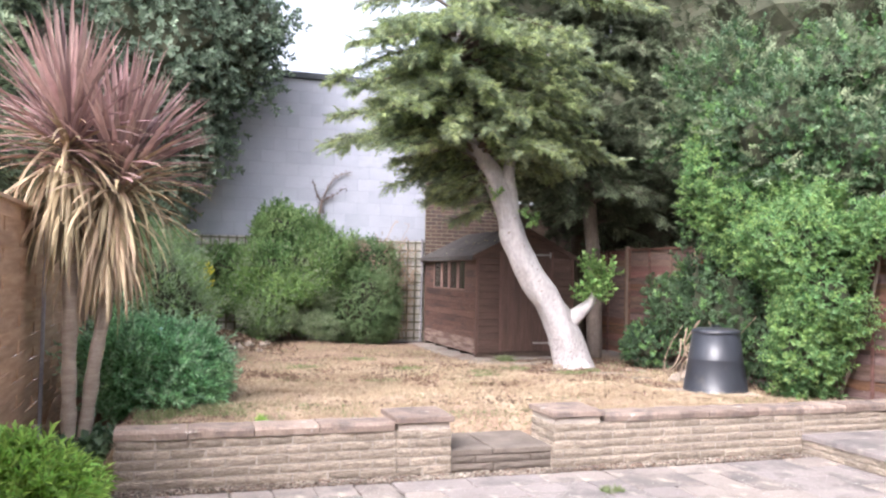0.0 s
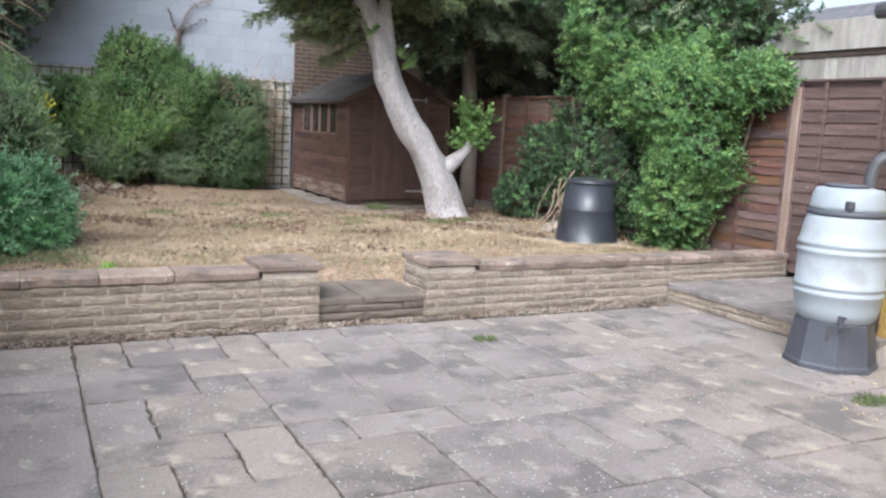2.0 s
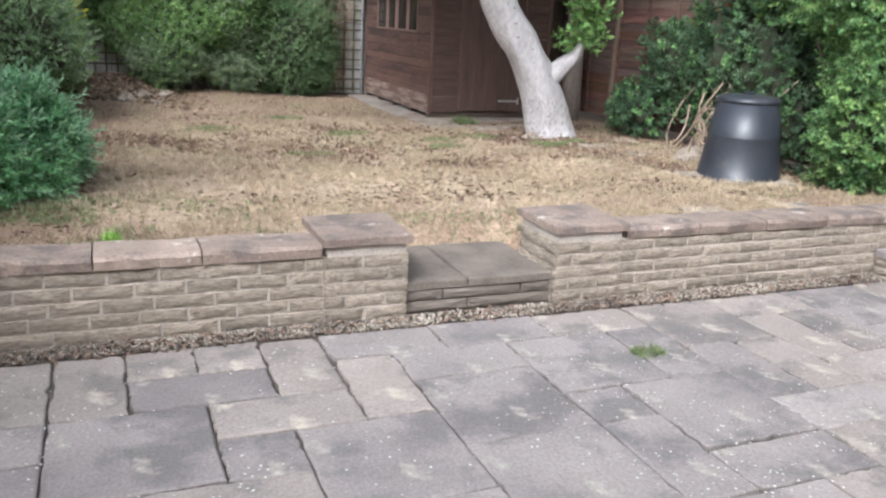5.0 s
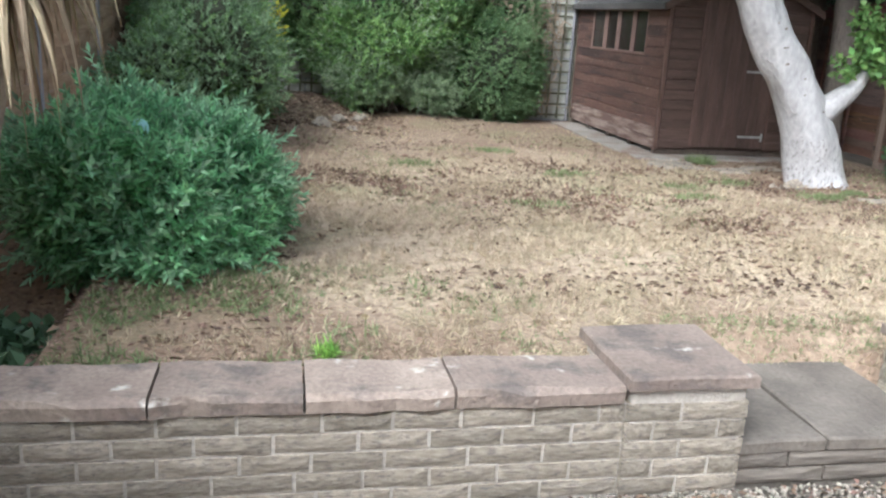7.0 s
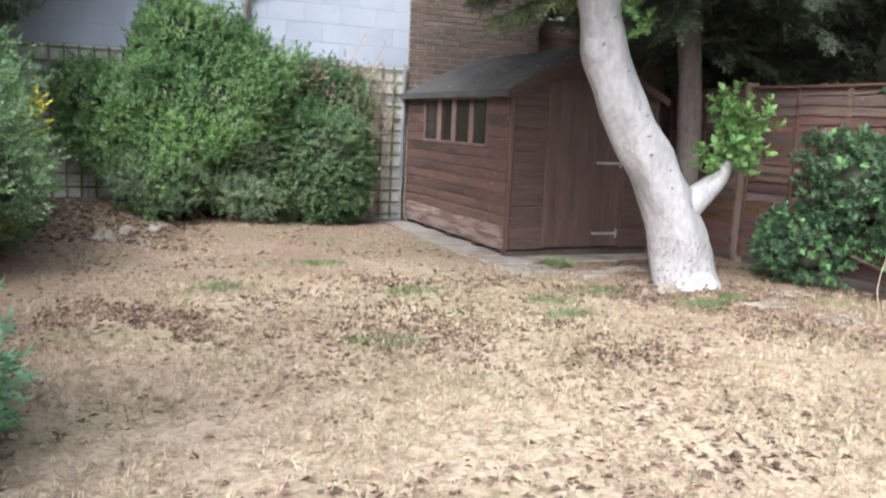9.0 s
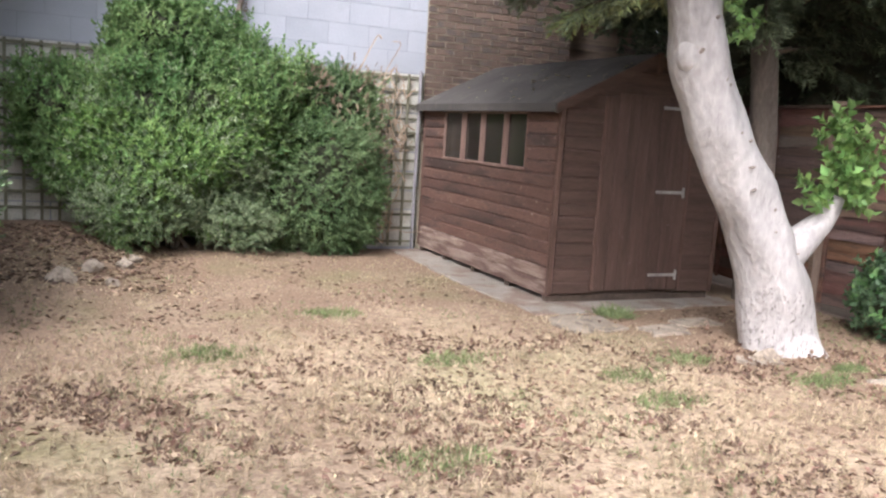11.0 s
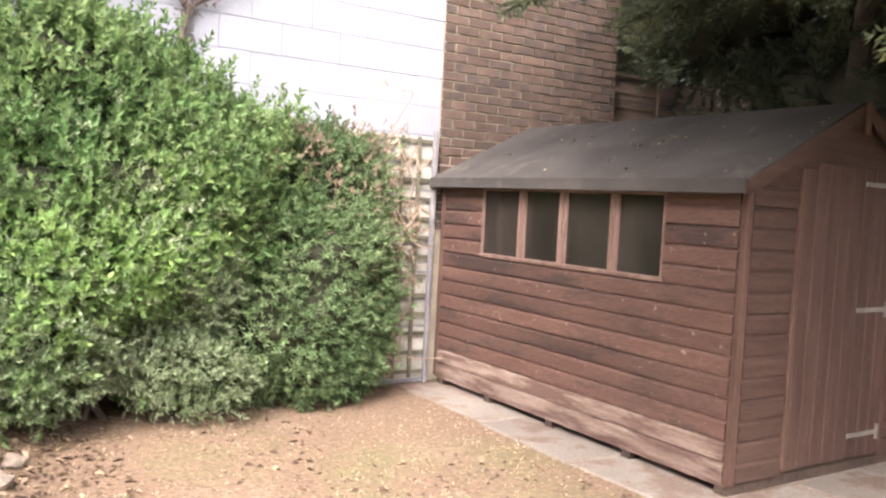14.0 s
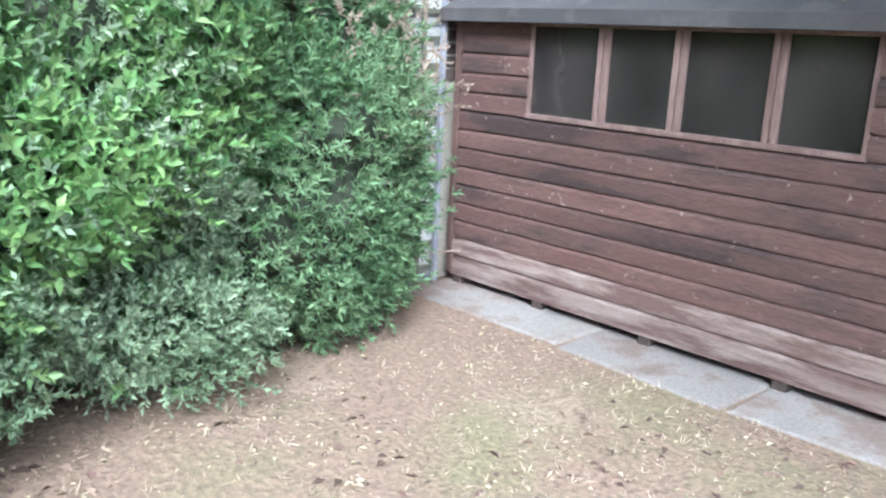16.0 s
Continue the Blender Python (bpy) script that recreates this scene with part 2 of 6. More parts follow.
# Pale flecks paint in the white highlights along the board laps.
M_FENCEP = material("dull_purple_brown_fence", (0.085, 0.054, 0.050), (0.14, 0.092, 0.083), 3, 30, 0.85, 0.25, 0.14, stretch=(3, 0.8, 8), flecks=(0.28, 0.23, 0.22), fleck_amount=0.70, fleck_scale=20)
# Lighter brown carries the light and haze on the far panels.
M_FENCEB = material("haze_lightened_brown_fence", (0.17, 0.125, 0.095), (0.27, 0.205, 0.16), 3, 30, 0.85, 0.25, 0.16, stretch=(0.8, 3, 8), spots=(0.10, 0.075, 0.06), spot_amount=0.57, spot_scale=1.5)
M_POST = material("weathered_post", (0.22, 0.155, 0.12), (0.34, 0.255, 0.205), 4, 40, 0.85, 0.25, stretch=(4, 4, 0.8))
M_METALPOST = material("grey_post", (0.28, 0.27, 0.30), (0.38, 0.37, 0.40), 4, 40, 0.7, 0.1)
M_GREYF = material("weathered_grey_fence", (0.26, 0.24, 0.22), (0.38, 0.36, 0.33), 3, 40, 0.9, 0.25, 0.1, stretch=(4, 4, 0.8))
M_TRELLIS = material("grey_green_trellis", (0.12, 0.12, 0.085), (0.22, 0.21, 0.15), 4, 40, 0.9, 0.25, 0.15)
M_FASCIA = material("dark_roof_trim", (0.05, 0.06, 0.07), (0.09, 0.10, 0.11), 3, 40, 0.7, 0.1)
M_TILE = material("dark_roof_tile", (0.09, 0.09, 0.10), (0.15, 0.145, 0.15), 4, 40, 0.85, 0.3)
M_ROCK = material("sandy_rock", (0.24, 0.195, 0.155), (0.39, 0.33, 0.27), 4, 40, 0.9, 0.6, 0.15, spots=(0.17, 0.14, 0.115), spot_amount=0.56, spot_scale=9)
M_PAVE = material("shed_base_slab", (0.235, 0.205, 0.180), (0.335, 0.298, 0.262), 1.5, 60, 0.9, 0.25, 0.10, spots=(0.21, 0.155, 0.125), spot_amount=0.54, spot_scale=3)


def leafmat(name, low, high, tr=0.25, island=0.45, rough=0.62):
    return material(name, low, high, 1.6, 9, rough, 0, island=island, translucent=tr)


L_BUSH = leafmat("blue_green_leaf", (0.19, 0.41, 0.20), (0.38, 0.64, 0.34), 0.50, rough=0.75)
L_DARK = leafmat("dark_small_leaf", (0.18, 0.265, 0.145), (0.34, 0.45, 0.27), 0.48)
L_HEDGE = leafmat("hedge_leaf", (0.115, 0.215, 0.075), (0.27, 0.39, 0.165), 0.42, rough=0.72)
L_BRIGHT = leafmat("bright_green_leaf", (0.17, 0.29, 0.085), (0.29, 0.44, 0.16), 0.38)
L_VARIE = leafmat("variegated_leaf", (0.20, 0.28, 0.15), (0.38, 0.45, 0.29), 0.35, rough=0.75)
L_IVY = leafmat("ivy_leaf", (0.095, 0.195, 0.07), (0.20, 0.34, 0.13), 0.35)
L_IVYD = leafmat("dark_ivy_leaf", (0.065, 0.12, 0.062), (0.14, 0.22, 0.115), 0.35)
L_CONIF = leafmat("conifer_frond", (0.19, 0.25, 0.155), (0.34, 0.40, 0.245), 0.48)
L_CONIFD = leafmat("dark_conifer_frond", (0.10, 0.13, 0.08), (0.21, 0.245, 0.155), 0.40)
L_LIME = leafmat("lime_leaf", (0.30, 0.52, 0.10), (0.45, 0.66, 0.18), 0.45)
L_YELLOW = leafmat("yellow_flower", (0.6, 0.55, 0.03), (0.8, 0.75, 0.08))
L_PURPLE = leafmat("purple_palm_leaf", (0.24, 0.145, 0.145), (0.46, 0.32, 0.29), 0.2, 0.4)
L_STRAW = leafmat("dead_palm_leaf", (0.28, 0.205, 0.125), (0.53, 0.42, 0.275), 0.15, 0.4, 0.7)
# Dark core colours stand in for the shade deep between the leaves.
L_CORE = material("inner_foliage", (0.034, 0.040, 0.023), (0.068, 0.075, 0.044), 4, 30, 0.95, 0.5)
L_CORETREE = material("tree_shade_core", (0.062, 0.068, 0.042), (0.12, 0.125, 0.08), 4, 30, 0.95, 0.5)
# Soft brown reflections are painted into the pane colour along with dust.
M_GLASS = material("dusty_reflection_glass", (0.028, 0.025, 0.023), (0.085, 0.072, 0.064), 2.4, 20, 0.16, 0.02, 0.1, grain=0.08, stretch=(1, 2.2, 0.9))
_g = M_GLASS.node_tree.nodes["Principled BSDF"]
_g.inputs["Transmission Weight"].default_value = 0.35
_g.inputs["IOR"].default_value = 1.5

# ---------------- helpers for meshes ----------------
RNG = np.random.default_rng(7)
rnd = random.Random(5)


def finish(name, bm, mat, parent=None, label="", smooth=False):
    me = bpy.data.meshes.new(name)
    bmesh.ops.recalc_face_normals(bm, faces=bm.faces)
    bm.to_mesh(me)
    bm.free()
    me.materials.append(mat)
    if smooth:
        me.shade_smooth()
    ob = new(name, me)
    ob.parent = parent
    if label:
        ob["label"] = label
    return ob


def part(name, bm, mat, parent, label="", smooth=False):
    return finish(name, bm, mat, parent, label, smooth)


def thing(name, label, category, at=(0, 0, 0), group=""):
    ob = new(name)
    ob.location = at
    ob.empty_display_size = 0.1
    return tagged(ob, label, category, group)


def local(parent, ob):
    """Children carry world coordinates; undo the base's place."""
    ob.location = -Vector(parent.location)
    return ob


def box(bm, x0, x1, y0, y1, z0, z1, bevel=0.0, m=None):
    r = bmesh.ops.create_cube(bm, size=1)
    vs = r["verts"]
    for v in vs:
        v.co = Vector(((x0 + x1) / 2 + v.co.x * (x1 - x0), (y0 + y1) / 2 + v.co.y * (y1 - y0), (z0 + z1) / 2 + v.co.z * (z1 - z0)))
        if m:
            v.co = m @ v.co
    if bevel:
        es = list({e for v in vs for e in v.link_edges})
        bmesh.ops.bevel(bm, geom=es, offset=bevel, segments=1, affect="EDGES")


def boxpart(name, dims, mat, parent, bevel=0.004, label="", m=None):
    bm = bmesh.new()
    box(bm, *dims, bevel, m)
    ob = part(name, bm, mat, parent, label)
    if parent:
        local(parent, ob)
    return ob


def ring_tube(bm, pts, radii, sides=12, rough=0.0, seed=0, cap=True):
    pts = [Vector(p) for p in pts]
    rings = []
    up = Vector((0.13, 0.97, 0.2)).normalized()
    for i, p in enumerate(pts):
        d = (pts[min(i + 1, len(pts) - 1)] - pts[max(i - 1, 0)]).normalized()
        a = d.cross(up)
        if a.length < 0.1:
            a = d.cross(Vector((1, 0, 0)))
        a.normalize()
        b = d.cross(a).normalized()
        ring = []
        for k in range(sides):
            an = 2 * math.pi * k / sides
            r = radii[i]
            o = a * math.cos(an) + b * math.sin(an)
            if rough:
                r *= 1 + rough * noise.noise(p * 2.5 + o * 1.3 + Vector((seed, 0, 0)))
            ring.append(bm.verts.new(p + o * r))
        rings.append(ring)
    for i in range(len(rings) - 1):
        for k in range(sides):
            bm.faces.new((rings[i][k], rings[i][(k + 1) % sides], rings[i + 1][(k + 1) % sides], rings[i + 1][k]))
    if cap:
        bm.faces.new(rings[0])
        bm.faces.new(rings[-1])


def smooth_path(pts, n):
    """Catmull-Rom through the points."""
    P = [Vector(p) for p in pts]
    P = [P[0] * 2 - P[1]] + P + [P[-1] * 2 - P[-2]]
    out = []
    segs = len(P) - 3
    for i in range(segs):
        for k in range(n):
            t = k / n
            a, b, c, d = P[i:i + 4]
            out.append(0.5 * ((2 * b) + (c - a) * t + (2 * a - 5 * b + 4 * c - d) * t * t + (3 * b - a - 3 * c + d) * t ** 3))
    out.append(P[-2])
    return out


def lathe(name, profile, mat, parent, at, sides=28, label=""):
    bm = bmesh.new()
    rings = []
    for r, z in profile:
        rings.append([bm.verts.new((at[0] + r * math.cos(2 * math.pi * k / sides), at[1] + r * math.sin(2 * math.pi * k / sides), at[2] + z)) for k in range(sides)])
    for i in range(len(rings) - 1):
        for k in range(sides):
            bm.faces.new((rings[i][k], rings[i][(k + 1) % sides], rings[i + 1][(k + 1) % sides], rings[i + 1][k]))
    bm.faces.new(rings[0])
    bm.faces.new(rings[-1])
    ob = part(name, bm, mat, parent, label, smooth=False)
    for p in ob.data.polygons:
        p.use_smooth = len(p.vertices) == 4
    return local(parent, ob) if parent else ob


def mesh_np(name, verts, faces, mat, parent=None, smooth=False):
    """A mesh from arrays; faces is (n, 3) or (n, 4)."""
    me = bpy.data.meshes.new(name)
    k = faces.shape[1]
    me.vertices.add(len(verts))
    me.vertices.foreach_set("co", verts.astype(np.float32).ravel())
    me.loops.add(faces.size)
    me.loops.foreach_set("vertex_index", faces.astype(np.int32).ravel())
    me.polygons.add(len(faces))
    me.polygons.foreach_set("loop_start", np.arange(0, faces.size, k, dtype=np.int32))
    me.update(calc_edges=True)
    me.validate()
    me.materials.append(mat)
    ob = new(name, me)
    ob.parent = parent
    if parent:
        local(parent, ob)
    return ob


def frames_from(direction, rng, up=None, tilt=0.5):
    """Rotation matrices whose x axis follows each direction and whose z axis leans to up."""
    d = direction / np.linalg.norm(direction, axis=1, keepdims=True)
    n = len(d)
    z = rng.normal(size=(n, 3)) * tilt + (np.array((0, 0, 1.0)) if up is None else up)
    y = np.cross(z, d)
    y /= np.linalg.norm(y, axis=1, keepdims=True) + 1e-9
    z = np.cross(d, y)
    return np.stack((d, y, z), axis=2)


def scatter(name, tv, tf, pos, rot, scale, mat, parent=None):
    v = np.einsum("pij,vj->pvi", rot, tv) * scale[:, None, None] + pos[:, None, :]
    n, k = len(pos), len(tv)
    f = tf[None] + (np.arange(n) * k)[:, None, None]
    return mesh_np(name, v.reshape(-1, 3), f.reshape(-1, tf.shape[1]), mat, parent)


def leaf_quad(base, direction, side, length, width, fold=0.25):
    base, direction, side = Vector(base), Vector(direction).normalized(), Vector(side).normalized()
    up = direction.cross(side).normalized()
    mid = base + direction * length * 0.45
    return [base, mid + side * width / 2 + up * fold * width, base + direction * length - up * length * 0.12, mid - side * width / 2 + up * fold * width]


def sprig(leaves=8, length=1.0, leaf=0.5, width=0.22, seed=1, spread=55, fold=0.25):
    """Template: leaves set in turn round a short stem along x."""
    r = random.Random(seed)
    V, F = [], []
    for i in range(leaves):
        s = (i + 0.5) / leaves
        an = i * 2.4 + r.uniform(-0.3, 0.3)
        rad = Vector((0, math.cos(an), math.sin(an)))
        sp = radians(spread * (1 - 0.6 * s) + r.uniform(-12, 12))
        d = Vector((math.cos(sp), 0, 0)) + rad * math.sin(sp)
        side = d.cross(rad).normalized()
        k = len(V)
        V += leaf_quad((s * length, 0, 0), d, side, leaf * r.uniform(0.75, 1.1), width, fold)
        F += [(k, k + 1, k + 2), (k, k + 2, k + 3)]
    return np.array([tuple(v) for v in V]), np.array(F)


def frond(pairs=13, seed=1):
    """Template: a ragged feathery conifer spray of short side twigs, 1 long along x."""
    r = random.Random(seed)
    V, F = [], []
    for i in range(pairs):
        s = 0.04 + 0.92 * (i + r.uniform(-.3, .3)) / pairs
        ln = 0.27 * math.sin(math.pi * (0.2 + 0.74 * s)) + 0.05
        for sg in (-1, 1):
            d = Vector((r.uniform(0.45, 1.0), sg * r.uniform(0.4, 0.95), r.uniform(-0.4, 0.25)))
            k = len(V)
            side = Vector((0.6, -0.6 * sg, r.uniform(-.6, .6)))
            V += leaf_quad((s, r.uniform(-.02, .02), -0.16 * s * s), d, side, ln * r.uniform(0.6, 1.2), 0.072, 0.2)
            F += [(k, k + 1, k + 2), (k, k + 2, k + 3)]
    k = len(V)
    V += leaf_quad((0.85, 0, -0.13), (1, 0, -0.3), (0, 1, 0), 0.18, 0.06)
    F += [(k, k + 1, k + 2), (k, k + 2, k + 3)]
    return np.array([tuple(v) for v in V]), np.array(F)


def lump(p, f=1.0):
    return noise.noise(Vector(p) * f)


def shell_points(blobs, n, rng, inner=0.72, wobble=0.22, freq=2.2, floor=None):
    """Points near the uneven surface of a union of ellipsoids (cx, cy, cz, rx, ry, rz), and their outward directions."""
    w = np.array([(b[3] * b[4] + b[4] * b[5] + b[3] * b[5]) for b in blobs])
    P, D = [], []
    tries = 0
    while len(P) < n and tries < n * 6:
        tries += 1
        b = blobs[rng.choice(len(blobs), p=w / w.sum())]
        d = rng.normal(size=3)
        d /= np.linalg.norm(d)
        c = np.array(b[:3])
        r = np.array(b[3:6])
        k = 1 + wobble * lump((c + d * r), freq) * 1.6 + 0.16 * lump((c + d * r), freq * 2.6) + 0.07 * lump((c + d * r), freq * 6)
        u = 1 - (1 - inner) * rng.random() ** 1.5 if rng.random() > 0.16 else rng.uniform(1.0, 1.16)
        p = c + d * r * k * u
        if floor is not None and p[2] < floor:
            continue
        if any(o is not b and np.sum(((p - np.array(o[:3])) / np.array(o[3:6])) ** 2) < 0.5 for o in blobs):
            continue
        q = d / r
        P.append(p)
        D.append(q / np.linalg.norm(q))
    return np.array(P), np.array(D)


# Lumpy dark solids that fill the crowns and paint their inner shade.
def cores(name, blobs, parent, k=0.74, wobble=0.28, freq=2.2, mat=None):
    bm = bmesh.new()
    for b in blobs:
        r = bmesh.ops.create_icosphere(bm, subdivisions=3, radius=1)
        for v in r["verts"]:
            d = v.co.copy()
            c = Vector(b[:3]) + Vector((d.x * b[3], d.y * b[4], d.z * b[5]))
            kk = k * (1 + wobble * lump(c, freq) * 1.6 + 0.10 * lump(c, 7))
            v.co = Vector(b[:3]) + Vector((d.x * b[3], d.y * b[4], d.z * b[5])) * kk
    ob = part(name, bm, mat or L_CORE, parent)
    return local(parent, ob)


def foliage(name, blobs, n, size, mat, parent, seed, template, inner=0.72, out=1.0, up=0.35, floor=None, wobble=0.22, freq=2.2, droop=0.0):
    rng = np.random.default_rng(seed)
    P, D = shell_points(blobs, n, rng, inner, wobble, freq, floor)
    d = D * out + rng.normal(size=P.shape) * 0.45 + np.array((0, 0, up - droop))
    rot = frames_from(d, rng)
    sc = size * rng.uniform(0.65, 1.25, len(P))
    return scatter(name, *template, P - 0.4 * size * D, rot, sc, mat, parent)


T_SMALL = sprig(10, 1.0, 0.42, 0.20, 1)
T_POINT = sprig(8, 0.8, 0.62, 0.17, 2, 50)
T_BROAD = sprig(7, 0.8, 0.55, 0.38, 3, 65)
T_SPIRE = sprig(12, 1.3, 0.34, 0.13, 6, 60)
T_COMP = sprig(9, 1.05, 0.44, 0.19, 11, 72, 0.3)
T_OVAL = sprig(7, 0.9, 0.55, 0.25, 12, 58)
T_FROND = frond(13, 4)

# ---------------- ground and lawn ----------------


def smoothstep(a, b, v):
    t = min(1, max(0, (v - a) / (b - a)))
    return t * t * (3 - 2 * t)


PATIO_Z = -0.235
WALL_Y = -6.235


def lawn_z(x, y):
    z = 0.11 * smoothstep(-1.5, -5.6, y)
    z += 0.10 * smoothstep(-0.9, -2.4, x) * smoothstep(0.6, 2.4, y)
    z += 0.16 * smoothstep(-2.9, -3.8, x) * smoothstep(-0.8, 1.6, y)
    z -= 0.33 * smoothstep(-4.85, -5.15, x) * smoothstep(-3.6, -4.8, y)
    z -= 0.26 * smoothstep(-5.42, -5.66, y) * (smoothstep(-2.75, -2.45, x) * smoothstep(-1.4, -1.7, x))
    z -= 0.07 * smoothstep(0.2, 1.1, x) * smoothstep(-2.8, -4.3, y)
    z += 0.012 * lump((x, y, 0), 1.5) + 0.006 * lump((x, y, 3), 6)
    keep = smoothstep(-0.75, -0.55, x) * smoothstep(-1.2, -0.8, y)
    return z * (1 - keep) - 0.012 * keep


bm = bmesh.new()
box(bm, -120, 120, -120, 160, -0.6, -0.30)
tagged(finish("ground", bm, M_SOIL), kind="structure", label="bare brown soil that runs on beyond the garden")


def height_sheet(name, x0, x1, y0, y1, step, mat, label, lift=0.0, keep=None):
    nx, ny = int((x1 - x0) / step) + 1, int((y1 - y0) / step) + 1
    b = bmesh.new()
    g = [[b.verts.new((x0 + (x1 - x0) * i / (nx - 1), y0 + (y1 - y0) * j / (ny - 1), 0)) for j in range(ny)] for i in range(nx)]
    for row in g:
        for v in row:
            v.co.z = lawn_z(v.co.x, v.co.y) + lift
    for i in range(nx - 1):
        for j in range(ny - 1):
            b.faces.new((g[i][j], g[i + 1][j], g[i + 1][j + 1], g[i][j + 1]))
    ex = bmesh.ops.extrude_face_region(b, geom=[e for e in b.edges if e.is_boundary])
    for v in ex["geom"]:
        if isinstance(v, bmesh.types.BMVert):
            v.co.z = -0.32
    ob = finish(name, b, mat, smooth=True)
    return tagged(ob, label, kind="structure")


def lawn_material():
    """Parched grass that gives way to bare litter-strewn soil by noise and by place."""
    m = M_LAWN
    nt = m.node_tree
    n, l = nt.nodes, nt.links
    p = n["Principled BSDF"]
    hsv = p.inputs["Base Color"].links[0].from_node
    straw = hsv.inputs["Color"].links[0].from_socket
    geo = n.new("ShaderNodeNewGeometry")
    sep = n.new("ShaderNodeSeparateXYZ")
    l.new(geo.outputs["Position"], sep.inputs[0])
    patch = n.new("ShaderNodeTexNoise")
    patch.inputs["Scale"].default_value, patch.inputs["Detail"].default_value = 1.1, 6
    l.new(geo.outputs["Position"], patch.inputs["Vector"])
    bare = n.new("ShaderNodeMix")
    bare.data_type = "RGBA"
    bare.inputs["B"].default_value = (0.25, 0.172, 0.118, 1)
    ymap = n.new("ShaderNodeMapRange")
    ymap.inputs["From Min"].default_value, ymap.inputs["From Max"].default_value = -3.4, 1.6
    ymap.inputs["To Min"].default_value, ymap.inputs["To Max"].default_value = 0.0, 0.36
    l.new(sep.outputs["Y"], ymap.inputs["Value"])
    xmap = n.new("ShaderNodeMapRange")
    xmap.inputs["From Min"].default_value, xmap.inputs["From Max"].default_value = -0.9, 1.2
    xmap.inputs["To Max"].default_value = 0.36
    l.new(sep.outputs["X"], xmap.inputs["Value"])
    lmap = n.new("ShaderNodeMapRange")
    lmap.inputs["From Min"].default_value, lmap.inputs["From Max"].default_value = -3.6, -4.6
    lmap.inputs["To Max"].default_value = 0.55
    l.new(sep.outputs["X"], lmap.inputs["Value"])
    wmap = n.new("ShaderNodeMapRange")
    wmap.inputs["From Min"].default_value, wmap.inputs["From Max"].default_value = -5.1, -5.9
    wmap.inputs["To Max"].default_value = 0.25
    l.new(sep.outputs["Y"], wmap.inputs["Value"])
    s0 = n.new("ShaderNodeMath")
    s1 = n.new("ShaderNodeMath")
    s2 = n.new("ShaderNodeMath")
    s3 = n.new("ShaderNodeMath")
    l.new(ymap.outputs[0], s0.inputs[0])
    l.new(wmap.outputs[0], s0.inputs[1])
    l.new(s0.outputs[0], s1.inputs[0])
    l.new(xmap.outputs[0], s1.inputs[1])
    l.new(lmap.outputs[0], s2.inputs[0])
    l.new(s1.outputs[0], s2.inputs[1])
    l.new(s2.outputs[0], s3.inputs[0])
    l.new(patch.outputs["Fac"], s3.inputs[1])
    mr = n.new("ShaderNodeMapRange")
    mr.inputs["From Min"].default_value, mr.inputs["From Max"].default_value = 0.54, 0.80
    l.new(s3.outputs[0], mr.inputs["Value"])
    l.new(straw, bare.inputs["A"])
    l.new(mr.outputs[0], bare.inputs["Factor"])
    green = n.new("ShaderNodeMix")
    green.data_type = "RGBA"
    green.inputs["B"].default_value = (0.20, 0.21, 0.09, 1)
    gn = n.new("ShaderNodeTexNoise")
    gn.inputs["Scale"].default_value, gn.inputs["Detail"].default_value = 0.9, 7
    gn.inputs["Roughness"].default_value = 0.65
    off = n.new("ShaderNodeVectorMath")
    off.inputs[1].default_value = (31.0, 17.0, 4.0)
    l.new(geo.outputs["Position"], off.inputs[0])
    l.new(off.outputs[0], gn.inputs["Vector"])
    gr = n.new("ShaderNodeMapRange")
    gr.inputs["From Min"].default_value, gr.inputs["From Max"].default_value = 0.53, 0.68
    gr.inputs["To Max"].default_value = 0.45
    l.new(gn.outputs["Fac"], gr.inputs["Value"])
    l.new(bare.outputs["Result"], green.inputs["A"])
    l.new(gr.outputs[0], green.inputs["Factor"])
    l.new(green.outputs["Result"], hsv.inputs["Color"])


lawn_material()
lawn = height_sheet("lawn", -5.64, 2.44, -5.98, 2.93, 0.12, M_LAWN, "parched yellow lawn with bare brown patches and fallen leaves")

bm = bmesh.new()
box(bm, -5.62, 3.2, -15.5, WALL_Y, -0.30, PATIO_Z - 0.018)
tagged(finish("patio_bed", bm, M_BED), kind="structure", label="dark dirt bed under the patio slabs")

# ---------------- boundary: block building, brick pier ----------------
BACK_Y = 2.95
BOARD_TOP = 1.95
building = thing("neighbour_building", "white-painted blockwork building with a flat dark roof edge behind the garden", "building", (-4.0, BACK_Y, -0.3))
boxpart("wall", (-9.0, -0.004, BACK_Y + 0.012, BACK_Y + 6, -0.35, 4.88), M_WHITEJ, building, 0)
boxpart("roof_edge", (-9.1, 0.05, BACK_Y - 0.06, BACK_Y + 6.1, 4.88, 5.0), M_FASCIA, building, 0.01, "dark grey roof edge trim")
pier = thing("brick_wall", "brown brick wall beside the white building behind the shed", "wall", (0.9, BACK_Y, -0.3))
boxpart("wall_core", (0.0, 1.86, BACK_Y + 0.012, BACK_Y + 3, -0.35, 4.9), M_BRICKJ, pier, 0)

# back fence to the right of the brick wall, and far closing walls
bm = bmesh.new()


